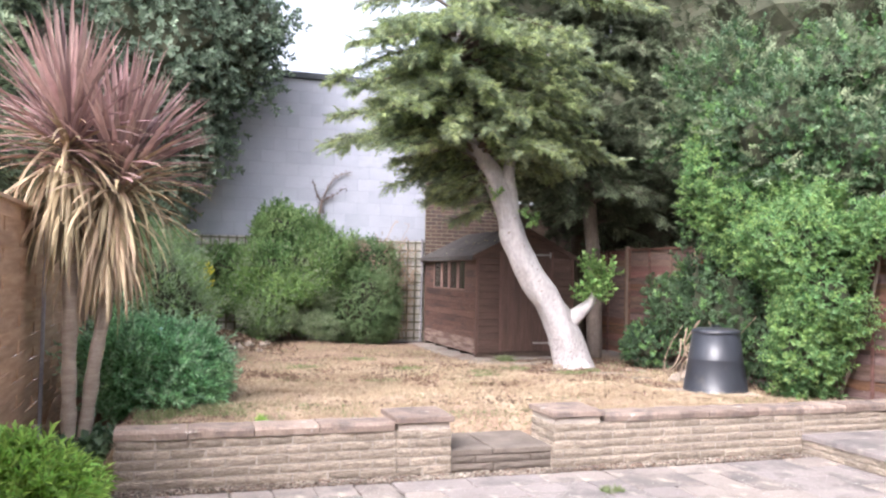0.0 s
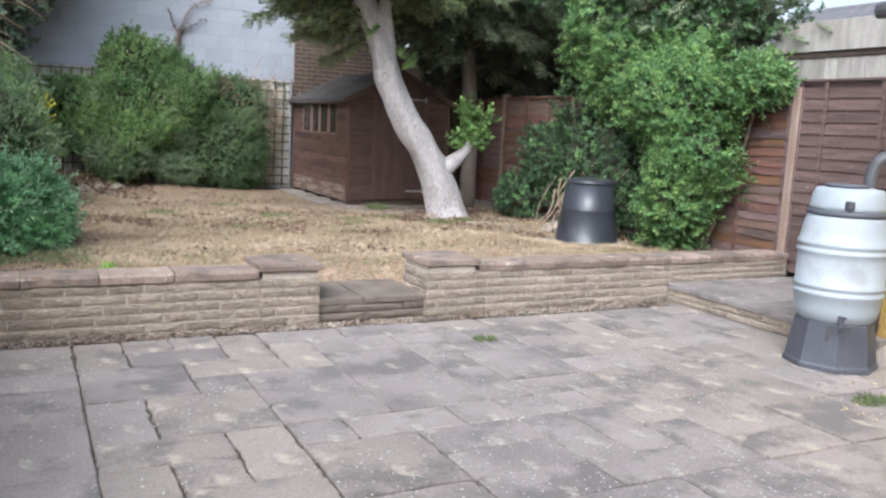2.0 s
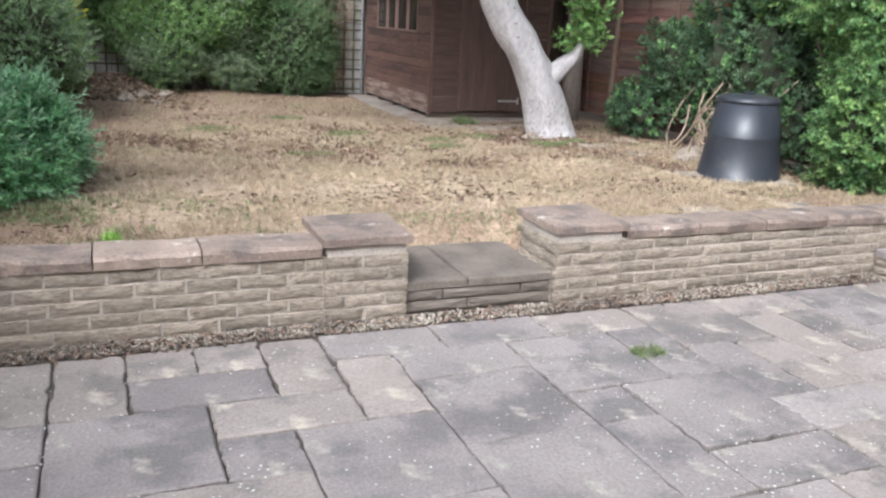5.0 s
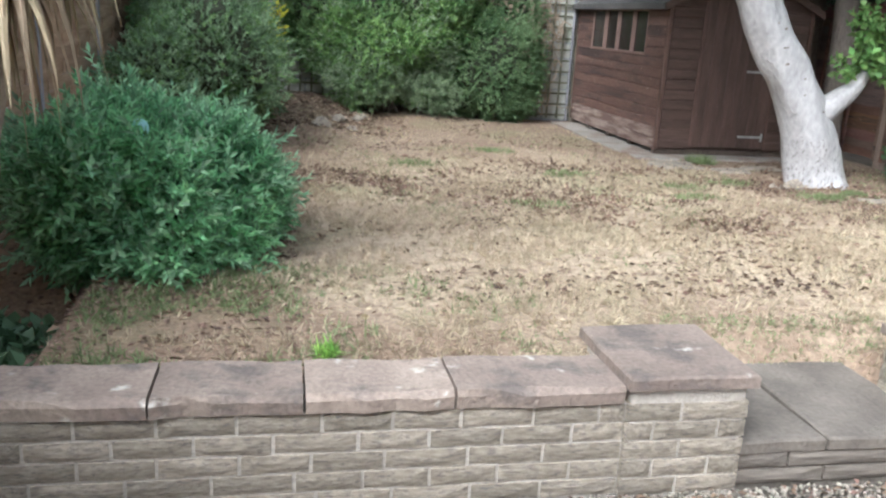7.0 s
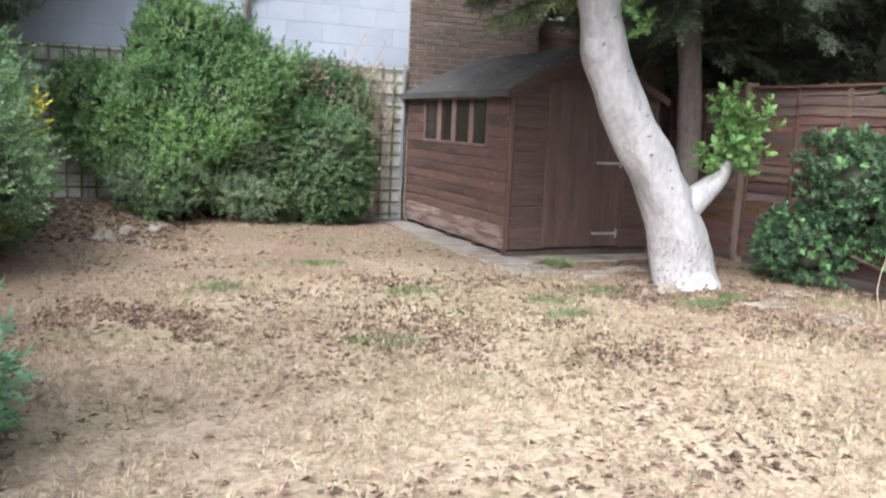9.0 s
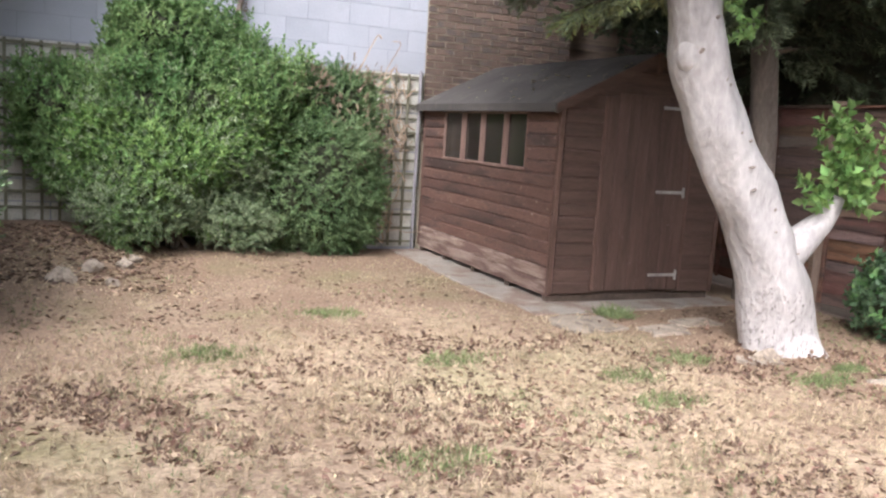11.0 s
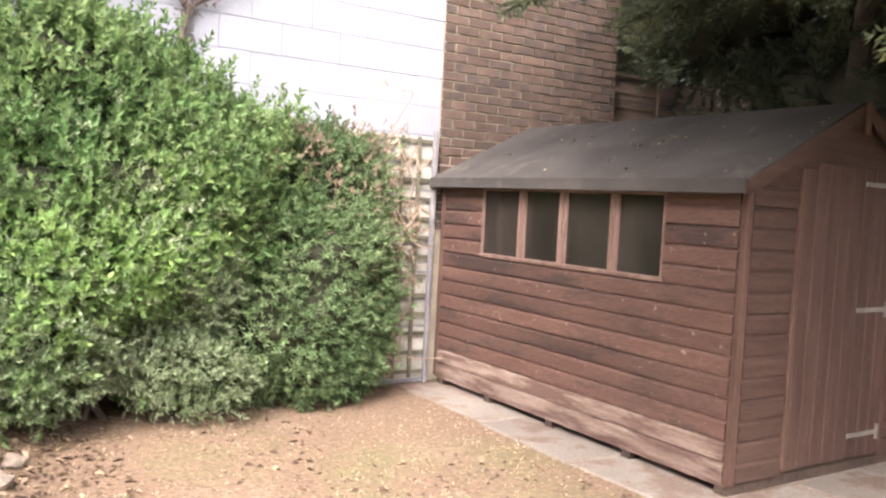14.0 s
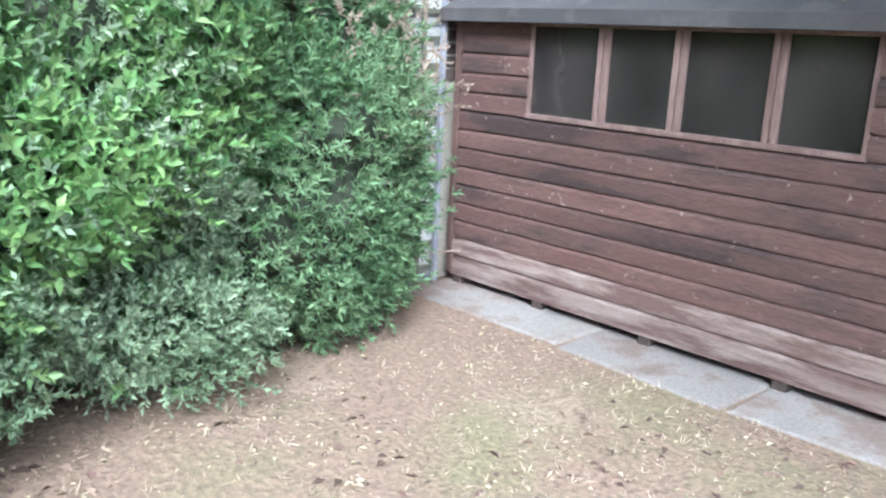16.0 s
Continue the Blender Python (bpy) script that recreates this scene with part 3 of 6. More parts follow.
def lap_fence(name, label, axis, fixed, start, end, z0, z1, mat, posts, face, slat=0.095, battens=(0.33, 0.66), post_top=None, wavy=0.008, post_mat=None, base=0.0):
    """Overlapping horizontal boards between posts, along x or y; the boards lean out towards face (+1 or -1)."""
    f = thing(name, label, "fence", ((fixed, (start + end) / 2, z0) if axis == "y" else ((start + end) / 2, fixed, z0)))
    edges = [start] + list(posts) + [end]
    r = random.Random(int(abs(fixed * 100)) + int(abs(start * 10)))

    def put(bmx, a0, a1, d0, d1, h0, h1, bevel=0):
        lo, hi = min(d0, d1), max(d0, d1)
        if axis == "y":
            box(bmx, fixed + lo, fixed + hi, a0, a1, h0, h1, bevel)
        else:
            box(bmx, a0, a1, fixed + lo, fixed + hi, h0, h1, bevel)
    for i in range(len(edges) - 1):
        a, b = edges[i] + 0.045, edges[i + 1] - 0.045
        if b - a < 0.1:
            continue
        z = z0 + 0.03
        while z < z1 - 0.03:
            bmx = bmesh.new()
            n = 7
            rows = []
            top = min(z + slat + 0.025, z1)
            for k in range(n + 1):
                t = a + (b - a) * k / n
                w = r.uniform(-wavy, wavy)
                d0, d1 = face * 0.024, face * 0.006
                cs = [(d0, z + w), (d0 - face * 0.009, z + w), (d1 - face * 0.009, top + w * .3), (d1, top + w * .3)]
                rows.append([bmx.verts.new((fixed + d, t, h) if axis == "y" else (t, fixed + d, h)) for d, h in cs])
            for k in range(n):
                for q in range(4):
                    bmx.faces.new((rows[k][q], rows[k][(q + 1) % 4], rows[k + 1][(q + 1) % 4], rows[k + 1][q]))
            bmx.faces.new(rows[0])
            bmx.faces.new(rows[-1])
            local(f, part("board", bmx, mat, f))
            z += slat
        for bt in battens:
            bmx = bmesh.new()
            c = a + (b - a) * bt
            put(bmx, c - 0.02, c + 0.02, face * 0.026, face * 0.046, z0 + 0.02, z1 - 0.01, 0.003)
            local(f, part("batten", bmx, mat, f))
        for c in (a + 0.02, b - 0.02):
            bmx = bmesh.new()
            put(bmx, c - 0.02, c + 0.02, face * 0.026, face * 0.046, z0 + 0.02, z1 - 0.01, 0.003)
            local(f, part("batten", bmx, mat, f))
        bmx = bmesh.new()
        put(bmx, a, b, -0.02, face * 0.055, z1 - 0.005, z1 + 0.022, 0.004)
        local(f, part("capping", bmx, mat, f))
    for c in posts:
        bmx = bmesh.new()
        put(bmx, c - 0.044, c + 0.044, -0.045, 0.045, -0.32, (post_top or z1 + 0.06), 0.006)
        local(f, part("post", bmx, post_mat or M_POST, f, "weathered square fence post"))
    return f


fr = lap_fence("lap_panel_fence", "red-brown stained overlap panel fence along the lawn", "y", 2.45, -6.12, 3.0, 0.04, 1.75, M_FENCER, (-6.12, -4.25, -2.38, -0.51, 1.36), -1, wavy=0.014)
fp = lap_fence("lap_panel_fence", "dull purple-brown overlap fence panel beside the ochre wall", "y", 2.47, -8.9, -6.08, -0.05, 1.86, M_FENCEP, (-8.0,), -1, slat=0.115, battens=(0.17, 0.5, 0.83), wavy=0.002)
fb = lap_fence("lap_panel_fence", "dark weathered fence panels behind the shed", "x", 3.35, 1.9, 7.5, -0.1, 2.75, M_FENCEB, (3.7, 5.5), -1, slat=0.14, post_top=2.95, battens=(0.5,))

# tall grey fence behind the dull panel
gf = thing("close_board_fence", "tall weathered grey close-board fence with a rail", "fence", (2.75, -7.4, -0.3))
for i in range(24):
    y0 = -9.2 + i * 0.152
    boxpart("board", (2.70, 2.72, y0, y0 + 0.148, -0.3, 2.30 + rnd.uniform(-0.012, 0.012)), M_GREYF, gf, 0)
for k, (ya, yb) in enumerate(((-9.2, -7.34), (-7.334, -5.55))):
    boxpart("top_board", (2.655, 2.680, ya, yb, 2.175, 2.47), M_GREYF, gf, 0.005, "wide weathered top board")
# Shadow below the top board is put into the rail's dark wood.
boxpart("rail", (2.681, 2.698, -9.2, -5.55, 2.12, 2.20), M_DARKWOOD, gf, 0.003, "rail under the top board, dark colour stands for its shadow")

# ---------------- left fence: woven panels ----------------


def woven_fence():
    f = thing("woven_panel_fence", "orange-brown woven board fence with slim grey posts", "fence", (-5.66, -5, -0.3))
    posts = [-13.0, -11.1, -9.2, -7.3, -4.55, -2.65, -0.75, 1.15, 3.0]
    r = random.Random(3)
    for i in range(len(posts) - 1):
        a, b = posts[i] + 0.03, posts[i + 1] - 0.03
        n = 4
        z = -0.22
        row = 0
        while z < 1.72:
            bmx = bmesh.new()
            seg = 16
            rows = []
            for k in range(seg + 1):
                t = k / seg
                d = 0.011 * math.sin(math.pi * (t * n + row)) + r.uniform(-0.001, 0.001)
                y = a + (b - a) * t
                cs = [(d - 0.004, z), (d + 0.004, z), (d + 0.004, z + 0.1005), (d - 0.004, z + 0.1005)]
                rows.append([bmx.verts.new((-5.66 + q, y, h)) for q, h in cs])
            for k in range(seg):
                for q in range(4):
                    bmx.faces.new((rows[k][q], rows[k][(q + 1) % 4], rows[k + 1][(q + 1) % 4], rows[k + 1][q]))
            local(f, part("board", bmx, M_FENCEL, f))
            z += 0.098
            row += 1
        for k in range(n):
            y = a + (b - a) * (k + 0.5) / n
            boxpart("upright", (-5.664, -5.656, y - 0.012, y + 0.012, -0.25, 1.74), M_FENCEL, f, 0)
        boxpart("capping", (-5.70, -5.62, a, b, 1.745, 1.775), M_FENCEL, f, 0.004)
    for y in posts:
        boxpart("post", (-5.69, -5.63, y - 0.028, y + 0.028, -0.32, 1.80), M_METALPOST, f, 0.004, "slim grey fence post")
    return f


woven_fence()

# ---------------- house with ochre render ----------------
HX, HY = 0.95, -8.28
house = thing("house_extension", "single-storey house wall with ochre pebbledash and dark gutter", "house", (2.5, -12, -0.3))
boxpart("wall", (HX, 7.0, -17.0, HY, -0.3, 2.14), M_OCHRE, house, 0.01)
boxpart("soffit", (HX - 0.10, 7.1, -17.05, HY + 0.08, 2.144, 2.19), M_WHITEJ, house, 0.004, "pale soffit board")
boxpart("plinth_band", (HX - 0.022, HX - 0.001, -17.0, HY, -0.29, -0.16), M_MORTAR, house, 0.004)
bm = bmesh.new()
vs = [bm.verts.new(c) for c in ((HX - 0.14, -17.1, 2.19), (HX - 0.14, HY + 0.12, 2.19), (7.2, HY + 0.12, 2.19), (7.2, -17.1, 2.19), (HX - 0.14, -17.1, 2.25), (HX - 0.14, HY + 0.12, 2.25), (7.2, HY + 0.12, 3.6), (7.2, -17.1, 3.6))]
for q in ((0, 1, 2, 3), (4, 5, 6, 7), (0, 1, 5, 4), (1, 2, 6, 5), (2, 3, 7, 6), (3, 0, 4, 7)):
    bm.faces.new([vs[i] for i in q])
local(house, part("roof", bm, M_TILE, house, "dark tiled roof"))
bm = bmesh.new()
ring_tube(bm, [(HX - 0.17, -17, 2.17), (HX - 0.17, HY + 0.16, 2.17)], [0.055, 0.055], 10)
local(house, part("gutter", bm, M_PIPE, house, "dark plastic gutter"))
# the rear closing wall behind the walker
rear = thing("house", "plain rendered back wall of the house behind the patio", "house", (-2, -16.5, -0.3))
boxpart("wall", (-7, HX, -17.0, -15.6, -0.3, 5.2), M_OCHRE, rear, 0.01)

# drainpipe
dp = thing("downpipe", "grey-black downpipe running from the gutter into the water butt", "pipe", (HX - 0.08, -8.45, -0.2))
bm = bmesh.new()
path = smooth_path([(HX - 0.17, -8.42, 2.15), (HX - 0.17, -8.42, 2.02), (HX - 0.075, -8.44, 1.93), (HX - 0.055, -8.45, 1.80), (HX - 0.055, -8.46, 1.36), (HX - 0.075, -8.44, 1.27), (0.77, -8.36, 1.21), (0.70, -8.31, 1.16), (0.675, -8.29, 1.06), (0.672, -8.288, 0.96)], 5)
ring_tube(bm, path, [0.042] * len(path), 12)
local(dp, part("pipe", bm, M_PIPE, dp))
for z in (1.62, 1.9):
    boxpart("bracket", (HX - 0.098, HX + 0.0, -8.50, -8.40, z, z + 0.03), M_PIPE, dp, 0.003)
boxpart("gully_box", (HX - 0.12, HX, -8.62, -8.48, -0.235, -0.12), M_PIPE, dp, 0.01, "small dark gully box")

# water butt
butt = thing("water_butt", "pale grey ribbed water butt on a dark octagonal stand", "water butt", (0.53, -8.25, PATIO_Z))
C = (0.53, -8.25, 0.0)
lathe("stand", [(0.305, PATIO_Z), (0.305, PATIO_Z + 0.03), (0.292, PATIO_Z + 0.045), (0.252, 0.075), (0.238, 0.092)], M_STAND, butt, C, 8, "dark grey octagonal stand")
for p_ in butt.children[-1].data.polygons:
    p_.use_smooth = False
prof = [(0.14, 0.062), (0.215, 0.072), (0.252, 0.105), (0.270, 0.17), (0.279, 0.255), (0.289, 0.265), (0.289, 0.282), (0.279, 0.290), (0.279, 0.308), (0.289, 0.316), (0.289, 0.332), (0.280, 0.342), (0.281, 0.50), (0.280, 0.535), (0.290, 0.545), (0.290, 0.562), (0.280, 0.570), (0.280, 0.587), (0.289, 0.595), (0.289, 0.612), (0.279, 0.622), (0.268, 0.70), (0.252, 0.765), (0.240, 0.80)]
lathe("barrel", prof, M_BUTT, butt, C, 40)
lathe("rim", [(0.249, 0.795), (0.252, 0.80), (0.250, 0.825), (0.24, 0.83)], M_STAND, butt, C, 36, "dark rim under the lid")
lathe("lid", [(0.243, 0.826), (0.238, 0.86), (0.222, 0.945), (0.205, 0.972), (0.12, 0.985), (0.02, 0.99)], M_BUTT, butt, C, 36, "pale domed lid")
lathe("lid_cap", [(0.14, 0.984), (0.135, 1.0), (0.02, 1.005)], M_STAND, butt, (C[0] - 0.03, C[1] + 0.0, 0), 20, "dark lid cap")
boxpart("lid_clip", (0.32, 0.37, -8.43, -8.38, 0.84, 0.90), M_STAND, butt, 0.008)
tapx = Vector((-0.62, -0.62, 0)).normalized()
bm = bmesh.new()
p0 = Vector((0.53, -8.25, 0.125)) + tapx * 0.25
ring_tube(bm, [p0, p0 + tapx * 0.07], [0.02, 0.018], 10)
ring_tube(bm, [p0 + tapx * 0.055, p0 + tapx * 0.06 + Vector((0, 0, -0.05))], [0.016, 0.014], 8)
box(bm, p0.x - 0.055, p0.x - 0.03, p0.y - 0.075, p0.y - 0.02, 0.14, 0.155, 0.003)
local(butt, part("tap", bm, M_STAND, butt, "small dark tap"))

turn = Matrix.Translation((0.53, -8.25, 0)) @ Matrix.Rotation(math.atan2(tapx.y, tapx.x), 4, "Z")
# No recess is cut; a flat dark panel paints its shade.
boxpart("stand_recess", (0.236, 0.2435, -0.075, 0.075, -0.03, 0.068), M_PIPE, butt, 0.002, "flat dark panel for the shaded recess under the tap", turn)

# ---------------- compost bin ----------------
bx, by = 1.37, -4.27
cb = thing("compost_bin", "black tapered plastic compost bin with a lid at the lawn's edge", "compost bin", (bx, by, lawn_z(bx, by)))
gz = lawn_z(bx, by) - 0.02
lathe("body", [(0.372, gz), (0.377, gz + 0.012), (0.368, gz + 0.035), (0.360, gz + 0.045), (0.306, gz + 0.40), (0.3075, gz + 0.405), (0.305, gz + 0.412), (0.262, gz + 0.70)], M_BIN, cb, (bx, by, 0), 40)
lathe("lid", [(0.266, gz + 0.695), (0.272, gz + 0.715), (0.262, gz + 0.738), (0.20, gz + 0.757), (0.08, gz + 0.766), (0.01, gz + 0.768)], M_BIN, cb, (bx, by, 0), 40, "black lid with a raised rim")
boxpart("lid_handle", (bx - 0.06, bx + 0.06, by - 0.015, by + 0.015, gz + 0.76, gz + 0.79), M_BIN, cb, 0.008)

# ---------------- shed ----------------
SW, SL, EZ, RZ, RX = 1.68, 2.82, 1.60, 2.04, 0.86
shed = thing("garden_shed", "reddish-brown timber apex shed with dusty, reflection-tinted windows and grey felt roof", "shed", (RX, SL / 2, 0.0))
FZ = 0.07
boxpart("floor", (0.02, SW - 0.02, 0.02, SL - 0.02, 0.055, 0.085), M_DARKWOOD, shed, 0)
for y in (0.05, 0.72, 1.42, 2.12, 2.76):
    boxpart("bearer", (-0.005, SW, y - 0.035, y + 0.035, -0.005, 0.055), M_DARKWOOD, shed, 0.003)


def clad(a0, a1, z0, z1, side, mat, depth=0.019, name="board"):
    """One shiplap board: flat face with a recessed lower lip."""
    b = bmesh.new()
    prof = [(0.0, z0), (depth, z0 + 0.0), (depth, z1 - 0.026), (depth * 0.3, z1 - 0.009), (depth * 0.3, z1), (0.0, z1)]
    rows = []
    for a in (a0, a1):
        row = []
        for d, z in prof:
            if side == "west":
                row.append(b.verts.new((-d, a, z)))
            elif side == "east":
                row.append(b.verts.new((SW + d, a, z)))
            elif side == "south":
                row.append(b.verts.new((a, -d, z)))
            else:
                row.append(b.verts.new((a, SL + d, z)))
        rows.append(row)
    n = len(prof)
    for q in range(n):
        b.faces.new((rows[0][q], rows[0][(q + 1) % n], rows[1][(q + 1) % n], rows[1][q]))
    b.faces.new(rows[0])
    b.faces.new(rows[1])
    return local(shed, part(name, b, mat, shed))


# walls behind the boards, with the window opening left free
W0, W1, WZ0, WZ1 = 0.535, 2.265, 1.075, 1.53
for dims in ((0.0, 0.03, 0.0, W0, FZ, EZ), (0.0, 0.03, W1, SL, FZ, EZ), (0.0, 0.03, W0, W1, FZ, WZ0), (0.0, 0.03, W0, W1, WZ1, EZ), (SW - 0.03, SW, 0, SL, FZ, EZ)):
    boxpart("wall_lining", dims, M_DARKWOOD, shed, 0)
boxpart("wall_lining", (0.03, SW - 0.03, SL - 0.03, SL, FZ, EZ), M_DARKWOOD, shed, 0)
boxpart("wall_lining", (0.03, SW - 0.03, 0.0, 0.03, FZ, EZ), M_DARKWOOD, shed, 0)
BH = (EZ - FZ) / 14
for i in range(14):
    z0, z1 = FZ + i * BH, FZ + (i + 1) * BH - 0.001
    pale = i < 2
    mat = M_SHEDPALE if pale else M_SHED
    if z1 > WZ0 + 0.02 and z0 < WZ1 - 0.02:
        clad(0.03, W0 - 0.005, z0, z1, "west", mat)
        clad(W1 + 0.005, SL - 0.03, z0, z1, "west", mat)
    else:
        ob = clad(0.03, SL - 0.03, z0, z1, "west", mat)
        if pale:
            ob["label"] = "weathered bare lower board"
    clad(0.03, SL - 0.03, z0, z1, "east", M_SHED)
    clad(0.03, SW - 0.03, z0, z1, "north", M_SHED)
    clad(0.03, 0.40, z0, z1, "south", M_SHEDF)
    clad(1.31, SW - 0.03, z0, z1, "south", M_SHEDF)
# gable boards above the eaves, cut to the slope
for sgn, yy in ((-1, 0.0), (1, SL)):
    z = EZ
    while z < RZ - 0.03:
        z1 = min(z + BH, RZ - 0.01)
        w0 = (RZ - z) / (RZ - EZ) * (SW / 2)
        w1 = (RZ - z1) / (RZ - EZ) * (SW / 2)
        b = bmesh.new()
        fr_ = []
        for d in (0.0, 0.016):
            y = yy + sgn * d
            fr_.append([b.verts.new(c) for c in ((SW / 2 - w0, y, z), (SW / 2 + w0, y, z), (SW / 2 + w1, y, z1 - 0.002), (SW / 2 - w1, y, z1 - 0.002))])
        b.faces.new(fr_[0])
        b.faces.new(fr_[1])
        for q in range(4):
            b.faces.new((fr_[0][q], fr_[0][(q + 1) % 4], fr_[1][(q + 1) % 4], fr_[1][q]))
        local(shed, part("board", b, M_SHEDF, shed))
        z += BH
for x, y in ((-0.02, -0.02), (SW - 0.022, -0.02), (-0.02, SL - 0.022), (SW - 0.022, SL - 0.022)):
    boxpart("corner_trim", (x, x + 0.042, y, y + 0.042, 0.06, EZ), M_SHEDTRIM, shed, 0.003, "paler corner trim")
boxpart("bottom_batten", (-0.012, 0.02, 0.0, SL, 0.045, 0.07), M_SHEDPALE, shed, 0.003)
# window: frame, mullions, panes
win = new("window")
win.parent = shed
win.location = -Vector(shed.location)


def winpart(name, dims, mat, bevel=0.003):
    b = bmesh.new()
    box(b, *dims, bevel)
    return part(name, b, mat, win)


winpart("window_frame", (-0.026, 0.02, W0 - 0.02, W1 + 0.02, WZ0 - 0.028, WZ0), M_WINTRIM)
winpart("window_frame", (-0.020, 0.02, W0 - 0.02, W1 + 0.02, WZ1, WZ1 + 0.025), M_WINTRIM)
for c in (W0 - 0.008, W1 + 0.008):
    winpart("window_frame", (-0.020, 0.02, c - 0.010, c + 0.010, WZ0, WZ1), M_WINTRIM)
mull = (0.92, 1.385, 1.81)
for c in mull:
    winpart("mullion", (-0.022, 0.02, c - 0.034, c - 0.004, WZ0, WZ1), M_WINTRIM)
    winpart("mullion", (-0.026, 0.02, c + 0.003, c + 0.030, WZ0, WZ1), M_WINTRIM)
edges = [W0] + list(mull) + [W1]
for i in range(4):
    winpart("pane", (0.0, 0.004, edges[i] + 0.03 * (i > 0), edges[i + 1] - 0.034 * (i < 3), WZ0, WZ1), M_GLASS, 0)
# door
door = new("door")
door.parent = shed
door.location = -Vector(shed.location)
DX0, DX1, DZ0, DZ1 = 0.42, 1.29, 0.09, 1.74


def doorpart(name, dims, mat, bevel=0.003, label=""):
    b = bmesh.new()
    box(b, *dims, bevel)
    return part(name, b, mat, door, label)


nb = 8
for i in range(nb):
    x0 = DX0 + (DX1 - DX0) * i / nb
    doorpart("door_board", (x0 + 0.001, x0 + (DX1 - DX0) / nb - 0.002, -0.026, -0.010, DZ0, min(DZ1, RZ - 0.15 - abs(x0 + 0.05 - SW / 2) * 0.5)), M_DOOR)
for z in (0.22, 0.94, 1.65):
    doorpart("hinge", (0.97, 1.25, -0.032, -0.026, z - 0.013, z + 0.013), M_STEEL, 0.001, "weathered steel strap hinge")
    doorpart("hinge_plate", (1.25, 1.275, -0.034, -0.026, z - 0.045, z + 0.045), M_STEEL, 0.001)
for x in (0.385, 1.292):
    doorpart("door_trim", (x, x + 0.03, -0.032, -0.012, 0.09, 1.70), M_SHEDTRIM)
# roof
for sg in (-1, 1):
    b = bmesh.new()
    xe = -0.10 if sg < 0 else SW + 0.10
    ez = EZ - 0.012
    y0, y1 = -0.065, SL + 0.06
    steps = 14
    rows = []
    for k in range(steps + 1):
        y = y0 + (y1 - y0) * k / steps
        row = []
        for q in range(6):
            t = q / 5
            x = xe + (SW / 2 - xe) * t
            z = ez + (RZ + 0.02 - ez) * t + 0.003 * lump((x, y, sg), 6)
            row.append(b.verts.new((x, y, z)))
        rows.append(row)
    for k in range(steps):
        for q in range(5):
            b.faces.new((rows[k][q], rows[k + 1][q], rows[k + 1][q + 1], rows[k][q + 1]))
    ext = bmesh.ops.extrude_face_region(b, geom=list(b.faces))
    for v in ext["geom"]:
        if isinstance(v, bmesh.types.BMVert):
            v.co.z += 0.03
    local(shed, part("roof_felt", b, M_FELT, shed, "grey mineral roofing felt"))
    xa, xb = (xe - 0.012, xe) if sg < 0 else (xe, xe + 0.012)
    boxpart("eave_trim", (xa, xb, y0, y1, ez - 0.045, ez + 0.03), M_FELT, shed, 0.003, "felt-wrapped eave edge")
    # barge boards
    for y in (y0 - 0.016, y1 + 0.002):
        b = bmesh.new()
        a = [(xe, ez - 0.055), (SW / 2, RZ - 0.035), (SW / 2, RZ + 0.045), (xe, ez + 0.025)]
        f0 = [b.verts.new((x, y, z)) for x, z in a]
        f1 = [b.verts.new((x, y + 0.014, z)) for x, z in a]
        b.faces.new(f0)
        b.faces.new(f1)
        for q in range(4):
            b.faces.new((f0[q], f0[(q + 1) % 4], f1[(q + 1) % 4], f1[q]))
        local(shed, part("barge_board", b, M_SHEDF, shed))
boxpart("finial", (SW / 2 - 0.025, SW / 2 + 0.025, -0.098, -0.082, RZ - 0.13, RZ + 0.05), M_SHEDTRIM, shed, 0.004)

# slabs round the shed
base = thing("shed_base", "row of worn concrete slabs that the shed stands on", "paving", (0.5, 1.2, -0.03))


def flag(x0, x1, y0, y1, top, mat, seed, parent, name="slab", chip=0.02):
    r = random.Random(seed)
    b = bmesh.new()
    ring = []
    pts = [(x0, y0), ((x0 + x1) / 2, y0), (x1, y0), (x1, (y0 + y1) / 2), (x1, y1), ((x0 + x1) / 2, y1), (x0, y1), (x0, (y0 + y1) / 2)]
    pts = [(x + r.uniform(-chip, chip), y + r.uniform(-chip, chip)) for x, y in pts]
    lo = [b.verts.new((x, y, top - 0.045)) for x, y in pts]
    hi = [b.verts.new((x, y, top - 0.006)) for x, y in pts]
    cx, cy = (x0 + x1) / 2, (y0 + y1) / 2
    tp = [b.verts.new((x + (cx - x) * 0.03, y + (cy - y) * 0.03, top + r.uniform(-0.002, 0.002))) for x, y in pts]
    n = len(pts)
    for q in range(n):
        b.faces.new((lo[q], lo[(q + 1) % n], hi[(q + 1) % n], hi[q]))
        b.faces.new((hi[q], hi[(q + 1) % n], tp[(q + 1) % n], tp[q]))
    b.faces.new(tp)
    b.faces.new(lo)
    ob = part(name, b, mat, parent)
    return local(parent, ob) if parent else ob


